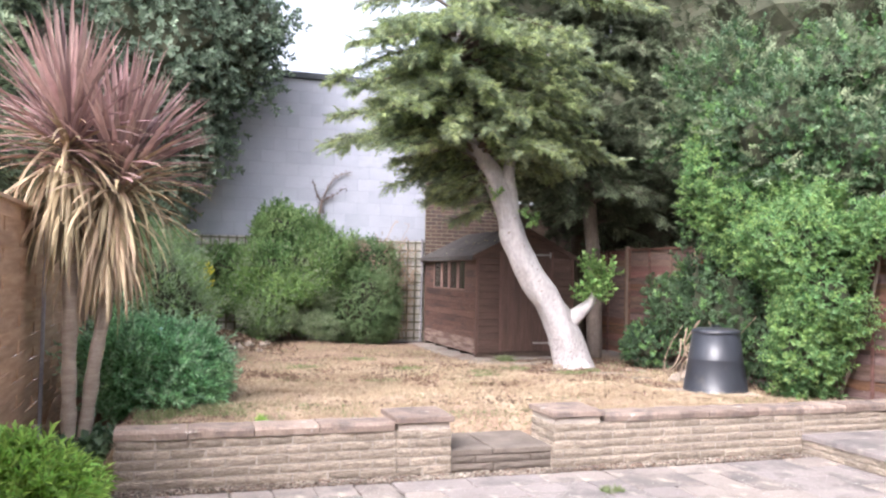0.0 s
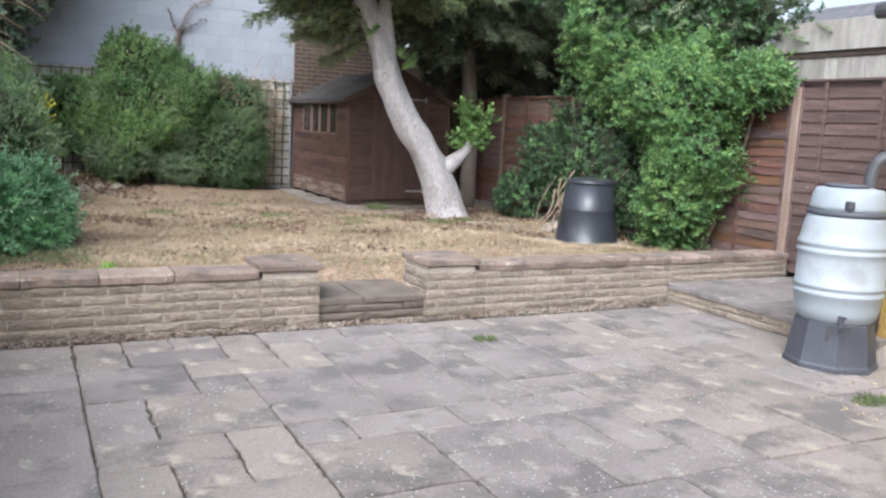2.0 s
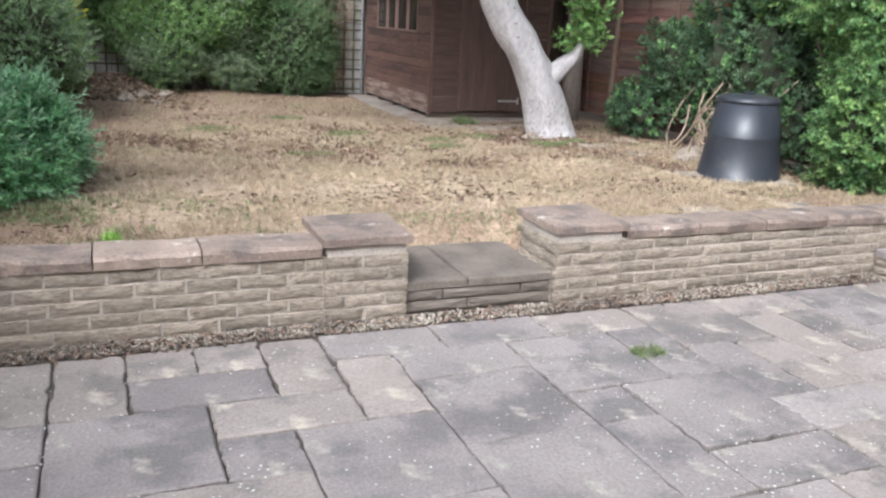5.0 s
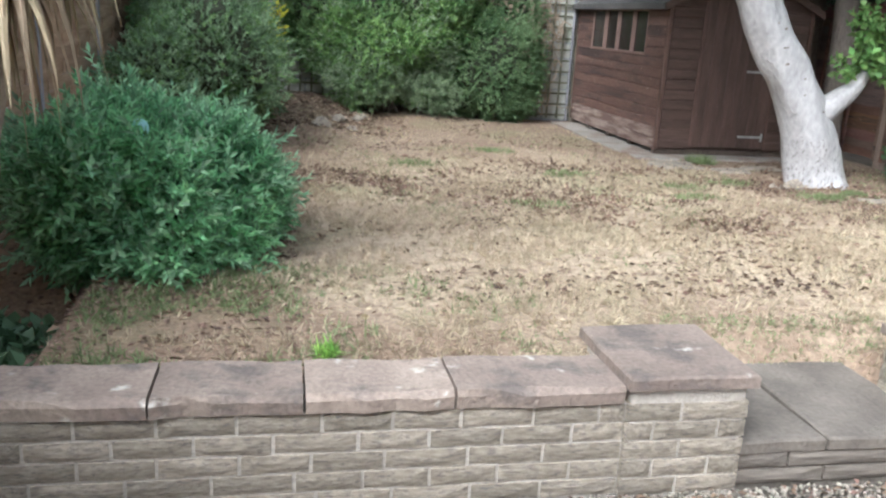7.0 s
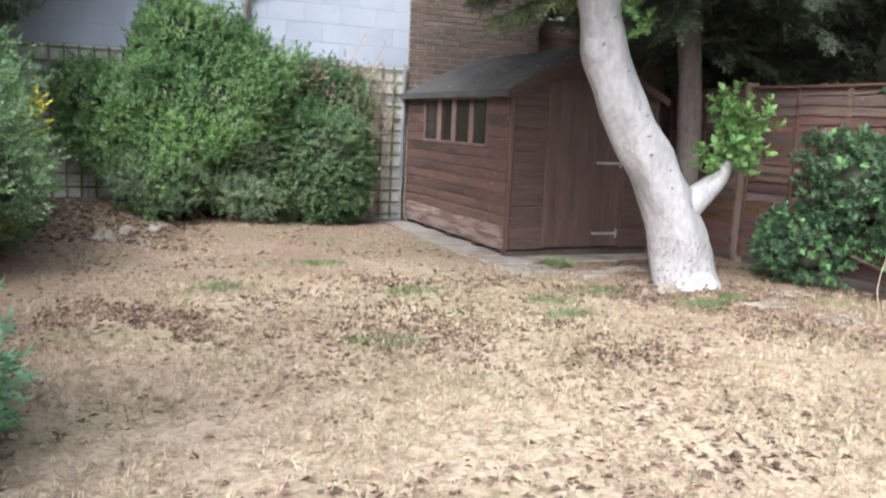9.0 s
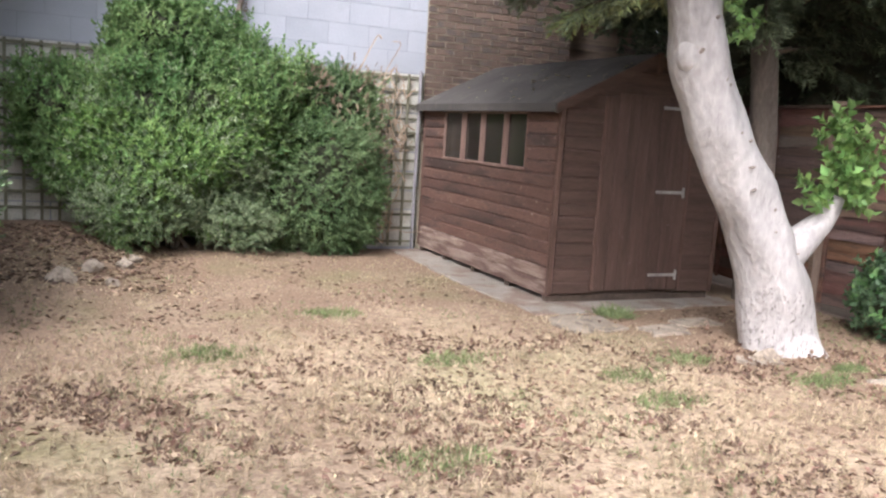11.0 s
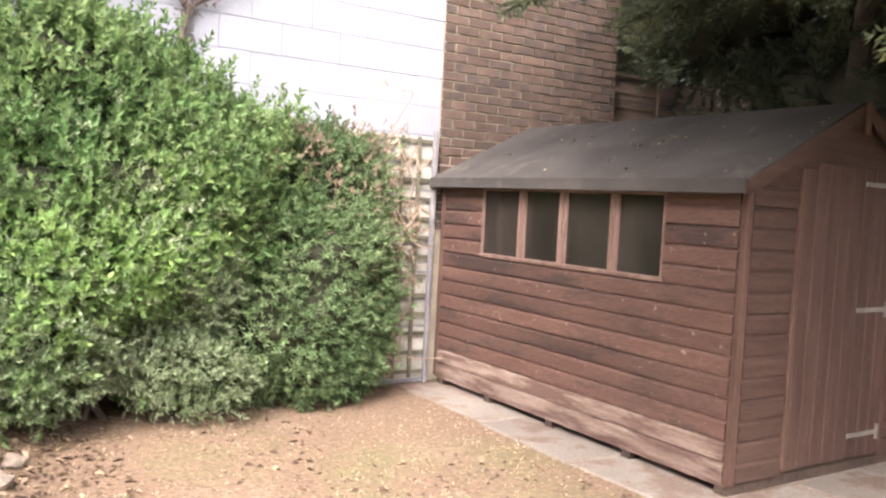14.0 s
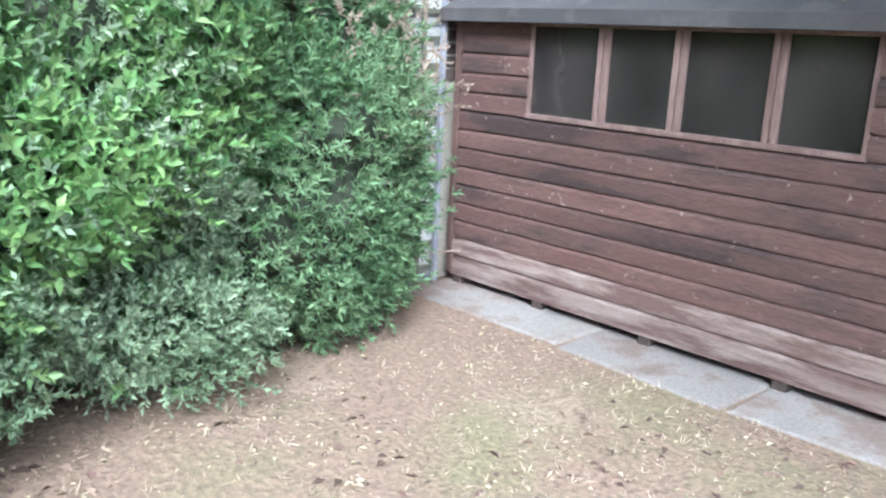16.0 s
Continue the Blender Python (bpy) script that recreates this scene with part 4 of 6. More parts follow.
for i, (a, b_, c, d) in enumerate(((-0.36, 0.30, 1.70, 2.85), (-0.38, 0.30, 0.78, 1.69), (-0.38, 0.25, 0.02, 0.77), (-0.33, 0.55, -0.40, 0.0), (0.57, 1.15, -0.34, 0.0), (1.17, 1.8, -0.30, 0.0), (0.31, 1.8, 0.01, 2.8))):
    flag(a, b_, c, d, 0.0, M_PAVE, i, base)
steps_ = thing("stepping_stones", "irregular flat stepping stones set in the lawn", "stepping stones", (0.5, -1.5, -0.02))
for i, (cx, cy, w, d) in enumerate(((-0.10, -0.74, 0.50, 0.46), (0.36, -1.05, 0.34, 0.26), (0.80, -0.82, 0.36, 0.22), (0.40, -1.90, 0.26, 0.16), (0.96, -2.55, 0.30, 0.16), (1.5, -2.2, 0.32, 0.2), (1.05, -3.15, 0.3, 0.18), (0.85, -4.12, 0.40, 0.22), (1.45, -4.63, 0.42, 0.2), (-0.2, -5.75, 0.3, 0.2), (0.75, -5.6, 0.25, 0.2))):
    z = lawn_z(cx, cy)
    flag(cx - w / 2, cx + w / 2, cy - d / 2, cy + d / 2, z + 0.018, M_ROCK, 50 + i, steps_, "stone", 0.05)


def rock(x, y, r_, seed, flat=0.7):
    b = bmesh.new()
    q = bmesh.ops.create_icosphere(b, subdivisions=2, radius=1)
    for v in q["verts"]:
        k = 1 + 0.6 * lump(v.co + Vector((seed * 3, 0, 0)), 1.3)
        v.co = Vector((v.co.x * r_ * k, v.co.y * r_ * 0.8 * k, v.co.z * r_ * flat * k))
    o = finish("rock", b, M_ROCK)
    o.location = (x, y, lawn_z(x, y) + r_ * 0.1)
    o.rotation_euler = (0.1, 0.2, seed)
    return tagged(o, "sandy angular rock lying on the soil", "rock", "rocks at the lawn's edge")


for i, (x, y, r_) in enumerate(((1.40, -3.45, 0.12), (1.60, -3.35, 0.15), (1.75, -3.10, 0.10), (-3.45, 1.05, 0.10), (-3.2, 1.35, 0.08), (-3.65, 0.7, 0.10), (-3.3, 0.75, 0.06), (-3.1, 1.6, 0.07), (0.52, -1.86, 0.10))):
    rock(x, y, r_, i + 1)

# ---------------- trellis with vine twigs ----------------
tr = thing("trellis", "weathered square-lattice trellis fixed in front of a grey block wall", "trellis", (-2.5, BACK_Y - 0.05, 0.0))
for i in range(31):
    x = -4.62 + i * 0.152
    boxpart("upright", (x, x + 0.028, BACK_Y - 0.040, BACK_Y - 0.026, 0.03, 1.93), M_TRELLIS, tr, 0)
for j in range(13):
    z = 0.06 + j * 0.152
    boxpart("rail", (-4.65, -0.02, BACK_Y - 0.026, BACK_Y - 0.012, z, z + 0.028), M_TRELLIS, tr, 0)
boxpart("post", (-0.085, -0.055, BACK_Y - 0.075, BACK_Y - 0.041, -0.05, 1.98), M_METALPOST, tr, 0.004)

# ---------------- retaining wall pieces ----------------
CZ = 0.110
STONE_MESH = []
for s in range(6):
    r = random.Random(100 + s)
    b = bmesh.new()
    nx_, nz_ = 4, 3
    grid = [[b.verts.new((i / nx_ + (r.uniform(-0.04, 0.04) if 0 < i < nx_ else 0), -(0.008 if (i in (0, nx_) or j in (0, nz_)) else 0.016) - r.uniform(0, 0.006), j / nz_)) for j in range(nz_ + 1)] for i in range(nx_ + 1)]
    for i in range(nx_):
        for j in range(nz_):
            b.faces.new((grid[i][j], grid[i + 1][j], grid[i + 1][j + 1], grid[i][j + 1]))
    rim = [grid[i][0] for i in range(nx_ + 1)] + [grid[nx_][j] for j in range(1, nz_ + 1)] + [grid[i][nz_] for i in range(nx_ - 1, -1, -1)] + [grid[0][j] for j in range(nz_ - 1, 0, -1)]
    back = [b.verts.new((v.co.x, 0.03, v.co.z)) for v in rim]
    n = len(rim)
    for q in range(n):
        b.faces.new((rim[q], rim[(q + 1) % n], back[(q + 1) % n], back[q]))
    bmesh.ops.recalc_face_normals(b, faces=b.faces)
    me = bpy.data.meshes.new("walling_stone")
    b.to_mesh(me)
    b.free()
    me.materials.append(M_STONE)
    STONE_MESH.append(me)
    me2 = me.copy()
    me2.materials.clear()
    me2.materials.append(M_STONEDARK)
    STONE_MESH.append(me2)


def stone_face(parent, p0, direction, length, courses, z0, ch, seed, dark=False, unit=0.245):
    """A row-by-row face of walling stones from p0 along direction (unit vector in plan); stones face to its right."""
    r = random.Random(seed)
    dx, dy = direction
    ang = math.atan2(dy, dx)
    for c in range(courses):
        s = 0.0
        first = True
        while s < length - 0.01:
            w = unit * r.uniform(0.88, 1.12) * (0.5 if first and c % 2 else 1)
            first = False
            if length - s - w < 0.07:
                w = length - s
            o = new("stone", STONE_MESH[2 * r.randrange(6) + (1 if dark else 0)])
            o.parent = parent
            wld = Vector((p0[0] + dx * (s + 0.005), p0[1] + dy * (s + 0.005), z0 + c * ch + 0.004))
            o.location = wld - Vector(parent.location)
            o.rotation_euler = (0, 0, ang)
            o.scale = (w - 0.012, 1.0, ch - 0.011)
            s += w


def coping_run(parent, x0, x1, seed, unit=0.5, top=0.178):
    r = random.Random(seed)
    x = x0
    while x < x1 - 0.02:
        w = unit * r.uniform(0.9, 1.05)
        if x1 - x - w < 0.15:
            w = x1 - x
        b = bmesh.new()
        n = 5
        rows = []
        y0, y1 = WALL_Y - 0.03, WALL_Y + 0.25
        for i in range(n + 1):
            xx = x + 0.004 + (w - 0.008) * i / n
            e = [r.uniform(-0.011, 0.011) for _ in range(4)]
            rows.append([b.verts.new(c) for c in ((xx, y0 + e[0] + 0.006, CZ + 0.004), (xx, y1, CZ + 0.004), (xx, y1 + e[1], top - 0.004 + e[3] * 0.3), (xx, y0 + 0.018 + e[2], top + e[3] * 0.4), (xx, y0 + e[0], top - 0.02))])
        k = 5
        for i in range(n):
            for q in range(k):
                b.faces.new((rows[i][q], rows[i][(q + 1) % k], rows[i + 1][(q + 1) % k], rows[i + 1][q]))
        b.faces.new(rows[0])
        b.faces.new(rows[-1])
        local(parent, part("coping", b, M_COPING, parent))
        x += w


CH = (CZ - PATIO_Z) / 5
WY0 = WALL_Y
wl = thing("garden_wall", "low garden retaining wall of buff walling stones with sandstone coping", "wall", (-3.9, WY0, PATIO_Z))
boxpart("wall_core", (-4.925, -2.93, WY0 - 0.006, WY0 + 0.205, -0.30, CZ), M_MORTAR, wl, 0)
stone_face(wl, (-4.93, WY0), (1, 0), 2.0, 5, PATIO_Z, CH, 11)
stone_face(wl, (-4.93, WY0 + 0.22), (0, -1), 0.21, 5, PATIO_Z, CH, 12, unit=0.2)
coping_run(wl, -4.95, -2.94, 5)
wr = thing("garden_wall", "low garden retaining wall of buff walling stones running to the fence", "wall", (0.6, WY0, PATIO_Z))
boxpart("wall_core", (-1.189, 2.38, WY0 - 0.006, WY0 + 0.205, -0.30, CZ), M_MORTAR, wr, 0)
stone_face(wr, (-1.189, WY0), (1, 0), 2.059, 5, PATIO_Z, CH, 13)
stone_face(wr, (0.87, WY0), (1, 0), 1.5, 3, -0.06, (CZ + 0.06) / 3, 14, unit=0.3)
coping_run(wr, -1.158, 2.38, 6)
for nm, x0 in (("left", -2.92), ("right", -1.61)):
    gp = thing("gate_pier", "short square stone pier with a flat sandstone cap by the step", "pier", (x0 + 0.22, WY0 + 0.22, PATIO_Z))
    x1 = x0 + 0.42
    boxpart("pier_core", (x0 + 0.004, x1 - 0.004, WY0 - 0.020, WY0 + 0.418, -0.30, 0.158), M_MORTAR, gp, 0)
    ch = (0.158 - PATIO_Z) / 5.6
    stone_face(gp, (x0 - 0.014, WY0 - 0.014), (1, 0), 0.45, 5, PATIO_Z, ch, 20 + int(x0 * 10), unit=0.215)
    stone_face(gp, (x1, WY0 + 0.018), (0, 1), 0.40, 5, PATIO_Z, ch, 21, unit=0.21)
    stone_face(gp, (x0, WY0 + 0.416), (0, -1), 0.43, 5, PATIO_Z, ch, 22, unit=0.21)
    flag(x0 - 0.02, x1 + 0.03, WY0 - 0.045, WY0 + 0.45, 0.212, M_COPING, 30, gp, "cap", 0.008)
# step between the piers
st = thing("garden_step", "worn dark stone step between the two piers", "step", (-2.05, WY0 + 0.3, PATIO_Z))
boxpart("riser_core", (-2.49, -1.62, WY0 + 0.02, WY0 + 0.7, -0.30, -0.105), M_STONEDARK, st, 0)
stone_face(st, (-2.495, WY0 + 0.018), (1, 0), 0.88, 2, PATIO_Z, 0.064, 31, True, unit=0.42)
flag(-2.495, -2.14, WY0 - 0.005, WY0 + 0.68, -0.062, M_STONEDARK, 32, st, "tread", 0.010)
flag(-2.13, -1.62, WY0 - 0.005, WY0 + 0.68, -0.060, M_STONEDARK, 33, st, "tread", 0.010)
# raised paving beside the house
rp = thing("raised_paving", "raised paved strip edged with buff stone beside the fence", "paving", (1.7, -7.3, PATIO_Z))
boxpart("paving_core", (0.865, 2.45, -9.0, WALL_Y - 0.02, -0.30, -0.105), M_MORTAR, rp, 0)
stone_face(rp, (0.862, WALL_Y - 0.01), (0, -1), 2.0, 2, PATIO_Z, 0.062, 41, unit=0.24)
r_ = random.Random(8)
yy = -8.4
k = 0
while yy < WALL_Y - 0.05:
    h = min(0.62, WALL_Y - 0.03 - yy)
    flag(0.835, 1.62 + 0.1 * (k % 2), yy + 0.004, yy + h - 0.004, -0.066, M_SLAB, 60 + k, rp, "slab", 0.003)
    flag(1.63 + 0.1 * (k % 2), 2.44, yy + 0.004, yy + h - 0.004, -0.066, M_SLAB, 70 + k, rp, "slab", 0.003)
    yy += h
    k += 1

# ---------------- trees ----------------


def shrub(name, label, blobs, layers, base_at, seed, core=0.72, floor=None, stems=5, wobble=0.22, freq=2.2, category="shrub"):
    t = thing(name, label, category, base_at)
    for i in range(stems):
        b = blobs[i % len(blobs)]
        r = random.Random(seed * 10 + i)
        bm_ = bmesh.new()
        p0 = Vector((base_at[0] + r.uniform(-.15, .15), base_at[1] + r.uniform(-.12, .12), base_at[2] - 0.04))
        p2 = Vector((b[0] + r.uniform(-.3, .3) * b[3], b[1] + r.uniform(-.3, .3) * b[4], b[2] + b[5] * 0.3))
        pm = (p0 + p2) / 2 + Vector((r.uniform(-.1, .1), r.uniform(-.1, .1), 0.05))
        pts = smooth_path([p0, pm, p2], 4)
        ring_tube(bm_, pts, [0.022 * (1 - 0.7 * k / len(pts)) for k in range(len(pts))], 6)
        local(t, part("stem", bm_, M_BARKD, t))
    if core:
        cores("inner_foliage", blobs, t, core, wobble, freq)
    for k, (nm, n, size, mat, tmpl, sub, inner) in enumerate(layers):
        foliage(nm, sub or blobs, n, size, mat, t, seed + k * 17, tmpl, inner, floor=floor, wobble=wobble, freq=freq)
    return t


# leaning pale tree
def leaning_tree():
    t = thing("leaning_tree", "leaning conifer with smooth pale grey bark and feathery sprays", "tree", (0.94, -1.60, 0.0))
    pts = [(0.92, -1.62, -0.06), (0.89, -1.62, 0.06), (0.805, -1.62, 0.30), (0.69, -1.63, 0.60), (0.455, -1.64, 0.98), (0.20, -1.65, 1.32), (0.02, -1.65, 1.62), (-0.105, -1.66, 1.92), (-0.19, -1.66, 2.2), (-0.36, -1.67, 2.6), (-0.56, -1.67, 2.9), (-0.84, -1.66, 3.25), (-1.0, -1.6, 3.8), (-0.95, -1.5, 4.6), (-0.8, -1.4, 5.6), (-0.75, -1.4, 6.6)]
    rad = [0.31, 0.275, 0.238, 0.225, 0.203, 0.192, 0.184, 0.180, 0.168, 0.15, 0.12, 0.10, 0.085, 0.07, 0.05, 0.02]
    P = smooth_path(pts, 5)
    R = np.interp(np.linspace(0, len(rad) - 1, len(P)), range(len(rad)), rad)
    for nm, low, mt, lb in (("root_flare", True, M_BARKBASE, "fissured pale bark at the trunk's foot"), ("trunk", False, M_BARK, "pale grey trunk with knots and scars")):
        b = bmesh.new()
        ring_tube(b, P, list(R), 30, 0.22, 2)
        bmesh.ops.recalc_face_normals(b, faces=b.faces)
        gone = [f for f in b.faces if (f.calc_center_median().z < 0.44) != low]
        bmesh.ops.delete(b, geom=gone, context="FACES")
        local(t, part(nm, b, mt, t, lb, True))
    b = bmesh.new()
    Q = smooth_path([(0.64, -1.63, 0.52), (0.83, -1.65, 0.68), (0.98, -1.67, 0.81), (1.10, -1.69, 0.92), (1.18, -1.70, 1.06)], 4)
    ring_tube(b, Q, list(np.linspace(0.155, 0.044, len(Q))), 12, 0.15, 5)
    local(t, part("limb", b, M_BARK, t, smooth=True))
    b = bmesh.new()
    Q = smooth_path([(-0.12, -1.66, 2.1), (-0.16, -1.7, 2.45), (-0.20, -1.75, 2.8), (-0.05, -1.8, 3.4), (0.3, -1.9, 4.4)], 4)
    ring_tube(b, Q, list(np.linspace(0.13, 0.04, len(Q))), 12, 0.15, 6)
    local(t, part("limb", b, M_BARK, t, smooth=True))
    bulge = bmesh.new()
    bmesh.ops.create_icosphere(bulge, subdivisions=3, radius=1)
    for v in bulge.verts:
        v.co = Vector((-0.215 + v.co.x * 0.085, -1.70 + v.co.y * 0.10, 1.90 + v.co.z * 0.13))
    local(t, part("burr", bulge, M_BARK, t, smooth=True))
    for i, (kz, off, w, h) in enumerate(((1.90, -0.62, 0.020, 0.016), (1.72, 0.25, 0.030, 0.010), (1.75, 0.05, 0.012, 0.016), (1.44, 0.05, 0.016, 0.014), (1.40, 0.35, 0.020, 0.010), (1.24, 0.0, 0.030, 0.007), (1.10, -0.32, 0.020, 0.010), (0.98, 0.12, 0.012, 0.010), (0.84, -0.25, 0.008, 0.008), (0.70, 0.3, 0.012, 0.006), (1.58, -0.2, 0.018, 0.006), (2.1, 0.1, 0.02, 0.012))):
        k = int(np.argmin([abs(p.z - kz) for p in P]))
        c, rr = P[k], R[k]
        b = bmesh.new()
        bmesh.ops.create_icosphere(b, subdivisions=2, radius=1)
        for v in b.verts:
            a = off + v.co.x * w / rr
            s = rr * (1.015 + 0.03 * noise.noise(v.co + Vector((i, 0, 0)))) - 0.002 + v.co.y * -0.006
            v.co = Vector((c.x + math.sin(a) * s, c.y - math.cos(a) * s, kz + v.co.z * h + v.co.x * h * 0.5))
        local(t, part("knot", b, M_BARKM, t, "dark scar in the pale bark", True))
    sprout = [(1.10, -1.72, 1.10, 0.24, 0.22, 0.19), (1.25, -1.76, 1.30, 0.24, 0.20, 0.24), (1.05, -1.76, 1.48, 0.15, 0.13, 0.14)]
    for k, blob in enumerate(((0.02, -1.80, 2.18, 0.10, 0.07, 0.09), (0.20, -1.74, 2.05, 0.08, 0.06, 0.09), (-0.40, -1.78, 2.45, 0.10, 0.07, 0.10))):
        tagged(foliage("sprout", [blob], 9, 0.10, L_BRIGHT, t, 78 + k, T_BROAD, 0.3), kind="stuff")
    tagged(foliage("sprout", sprout, 115, 0.14, L_BRIGHT, t, 77, T_BROAD, 0.3), kind="stuff")
    return t


LEANING = leaning_tree()


def conifer(name, label, at, trunk_pts, radii, limbs, seed, mats, trunk_mat, fsize=0.5, grown=None):
    """limbs: (count, zmin, zmax, length at the bottom, at the top, azimuth range)."""
    rng = np.random.default_rng(seed)
    t = grown or thing(name, label, "tree", at)
    P = smooth_path(trunk_pts, 5)
    R = np.interp(np.linspace(0, len(radii) - 1, len(P)), range(len(radii)), radii)
    b = bmesh.new()
    if not grown:
        ring_tube(b, P, list(R), 12, 0.15, seed)
        local(t, part("trunk", b, trunk_mat, t, smooth=True))
    else:
        b.free()
    pos, dire, siz = [], [], []
    Pz = np.array([p.z for p in P])
    for n, z0, z1, l0, l1, a0, a1, droop in limbs:
        for i in range(n):
            z = z0 + (z1 - z0) * (i + rng.random()) / n
            k = int(np.argmin(abs(Pz - z)))
            o = P[k]
            az = radians(rng.uniform(a0, a1))
            ln = (l0 + (l1 - l0) * (z - z0) / max(0.01, z1 - z0)) * rng.uniform(0.6, 1.12)
            h = Vector((math.cos(az), math.sin(az), 0))
            pts = [o, o + h * ln * 0.35 + Vector((0, 0, 0.10 * ln)), o + h * ln * 0.7 + Vector((0, 0, 0.04 * ln - droop * 0.2 * ln)), o + h * ln + Vector((rng.uniform(-.1, .1), rng.uniform(-.1, .1), -droop * 0.45 * ln))]
            Q = smooth_path(pts, 3)
            b = bmesh.new()
            ring_tube(b, Q, list(np.linspace(0.028, 0.006, len(Q))), 5)
            local(t, part("limb", b, M_BARKD, t))
            m = int(ln * (50 if fsize < 0.3 else 40))
            for j in range(m):
                s = 0.22 + 0.78 * (j + rng.random()) / m
                q = s * (len(Q) - 1)
                iq = min(int(q), len(Q) - 2)
                p = Q[iq].lerp(Q[iq + 1], q - iq)
                d = (Q[iq + 1] - Q[iq]).normalized()
                sd = Vector((-d.y, d.x, 0)) * (1 if j % 2 else -1)
                dd = d * rng.uniform(0.4, 1.1) + sd * rng.uniform(0.2, 1.0) + Vector((0, 0, rng.uniform(-0.75, 0.45)))
                pos.append(p)
                dire.append(dd)
                siz.append(fsize * rng.uniform(0.6, 1.2) * (1.1 - 0.35 * s))
    pos, dire, siz = np.array([tuple(p) for p in pos]), np.array([tuple(d) for d in dire]), np.array(siz)
    rot = frames_from(dire, rng, tilt=0.35)
    pick = rng.random(len(pos)) < (0.5 if grown else 0.75)
    scatter("crown", *T_FROND, pos[pick], rot[pick], siz[pick], mats[0], t)
    scatter("outer_crown", *T_FROND, pos[~pick], rot[~pick], siz[~pick], mats[1], t)
    return t


# Lighter copy of the frond colour with sunlight put into it.
L_TIP = leafmat("sunlit_conifer_tip", (0.25, 0.32, 0.14), (0.42, 0.48, 0.24), 0.45)
conifer("", "", None,
        [(-0.05, -1.66, 1.92), (-0.17, -1.66, 2.2), (-0.36, -1.67, 2.6), (-0.56, -1.67, 2.9), (-0.84, -1.66, 3.25), (-1.0, -1.6, 3.8), (-0.95, -1.5, 4.6), (-0.8, -1.4, 5.6), (-0.75, -1.4, 6.6)], [0.1] * 9,
        [(30, 3.0, 4.6, 1.7, 2.1, 80, 250, 0.25), (54, 2.85, 4.6, 1.2, 1.9, 235, 420, 0.3), (34, 4.2, 7.0, 2.0, 0.8, 0, 360, 0.2), (26, 3.0, 5.0, 2.0, 2.6, -75, 45, 0.25), (10, 2.75, 3.5, 1.4, 2.0, 160, 215, 0.12), (6, 2.35, 2.8, 1.0, 1.5, 120, 190, 0.2), (6, 2.15, 2.75, 0.75, 1.25, 110, 200, 0.35), (3, 2.3, 2.8, 0.6, 0.9, 20, 80, 0.3)], 5, (L_CONIF, L_TIP), M_BARK, 0.265, LEANING)
conifer("conifer_tree", "tall dark conifer behind the shed with hanging sprays", (2.05, -0.1, 0.0),
        [(2.05, -0.1, -0.1), (2.02, -0.1, 1.5), (1.9, 0.0, 3.2), (1.85, 0.1, 5.0), (1.8, 0.1, 8.2)], [0.13, 0.12, 0.11, 0.08, 0.02],
        [(26, 2.9, 4.2, 2.4, 3.3, 140, 200, 0.32), (24, 2.5, 3.4, 1.4, 1.9, 200, 330, 0.45), (14, 2.2, 3.0, 0.9, 1.2, -60, 90, 0.5), (44, 3.3, 5.2, 2.2, 2.0, 0, 360, 0.22), (34, 5.2, 8.0, 1.9, 0.6, 0, 360, 0.15)], 9, (L_CONIFD, L_CONIF), M_BARKM, 0.31)
shrubby = [(0.9, 0.2, 4.2, 1.5, 1.1, 1.0), (2.0, 0.1, 3.9, 1.4, 1.2, 1.1), (2.9, 0.6, 4.6, 1.3, 1.2, 1.4), (3.4, 4.6, 3.9, 1.9, 1.0, 1.4), (5.4, 4.6, 4.2, 1.8, 1.0, 1.7), (2.6, 1.9, 3.7, 0.9, 0.9, 0.9), (2.3, 0.9, 2.35, 0.35, 1.1, 0.5), (2.9, 2.6, 3.4, 1.0, 0.8, 0.9), (0.4, 0.0, 5.4, 1.3, 1.0, 1.1), (1.7, -0.2, 6.3, 1.6, 1.2, 1.2)]
dk = thing("ivy_clad_tree", "dense dark evergreen tree behind the conifers", "tree", (2.3, 0.9, 0.0))
b = bmesh.new()
ring_tube(b, [(2.25, 0.9, -0.1), (2.2, 0.8, 2.0), (2.1, 0.6, 4.2)], [0.16, 0.14, 0.10], 10, 0.2, 3)
local(dk, part("trunk", b, M_BARKD, dk, smooth=True))
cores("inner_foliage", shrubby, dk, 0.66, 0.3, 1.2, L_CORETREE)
foliage("crown", shrubby, 4600, 0.34, L_CONIFD, dk, 61, T_FROND, 0.7, wobble=0.3, freq=1.2)

# big ivy-covered tree at the back, beyond the woven fence
big = [(-5.3, 2.0, 5.4, 1.9, 1.4, 1.9), (-4.3, 2.1, 5.3, 1.45, 0.8, 1.3), (-4.7, 2.1, 3.9, 1.1, 0.75, 1.2), (-5.1, 2.0, 2.7, 0.75, 0.7, 0.9), (-6.6, 2.4, 4.2, 1.2, 1.0, 2.0), (-4.9, 2.1, 7.3, 1.9, 1.0, 1.3)]
bt = thing("ivy_covered_tree", "tall dense ivy-covered evergreen against the white wall", "tree", (-5.2, 2.2, 0.0))
b = bmesh.new()
ring_tube(b, [(-5.2, 2.2, -0.1), (-5.2, 2.2, 2), (-5.2, 2.1, 5)], [0.17, 0.15, 0.1], 12, 0.2, 4)
local(bt, part("trunk", b, M_BARKD, bt, smooth=True))
cores("inner_foliage", big, bt, 0.8, 0.2, 1.4, L_CORETREE)
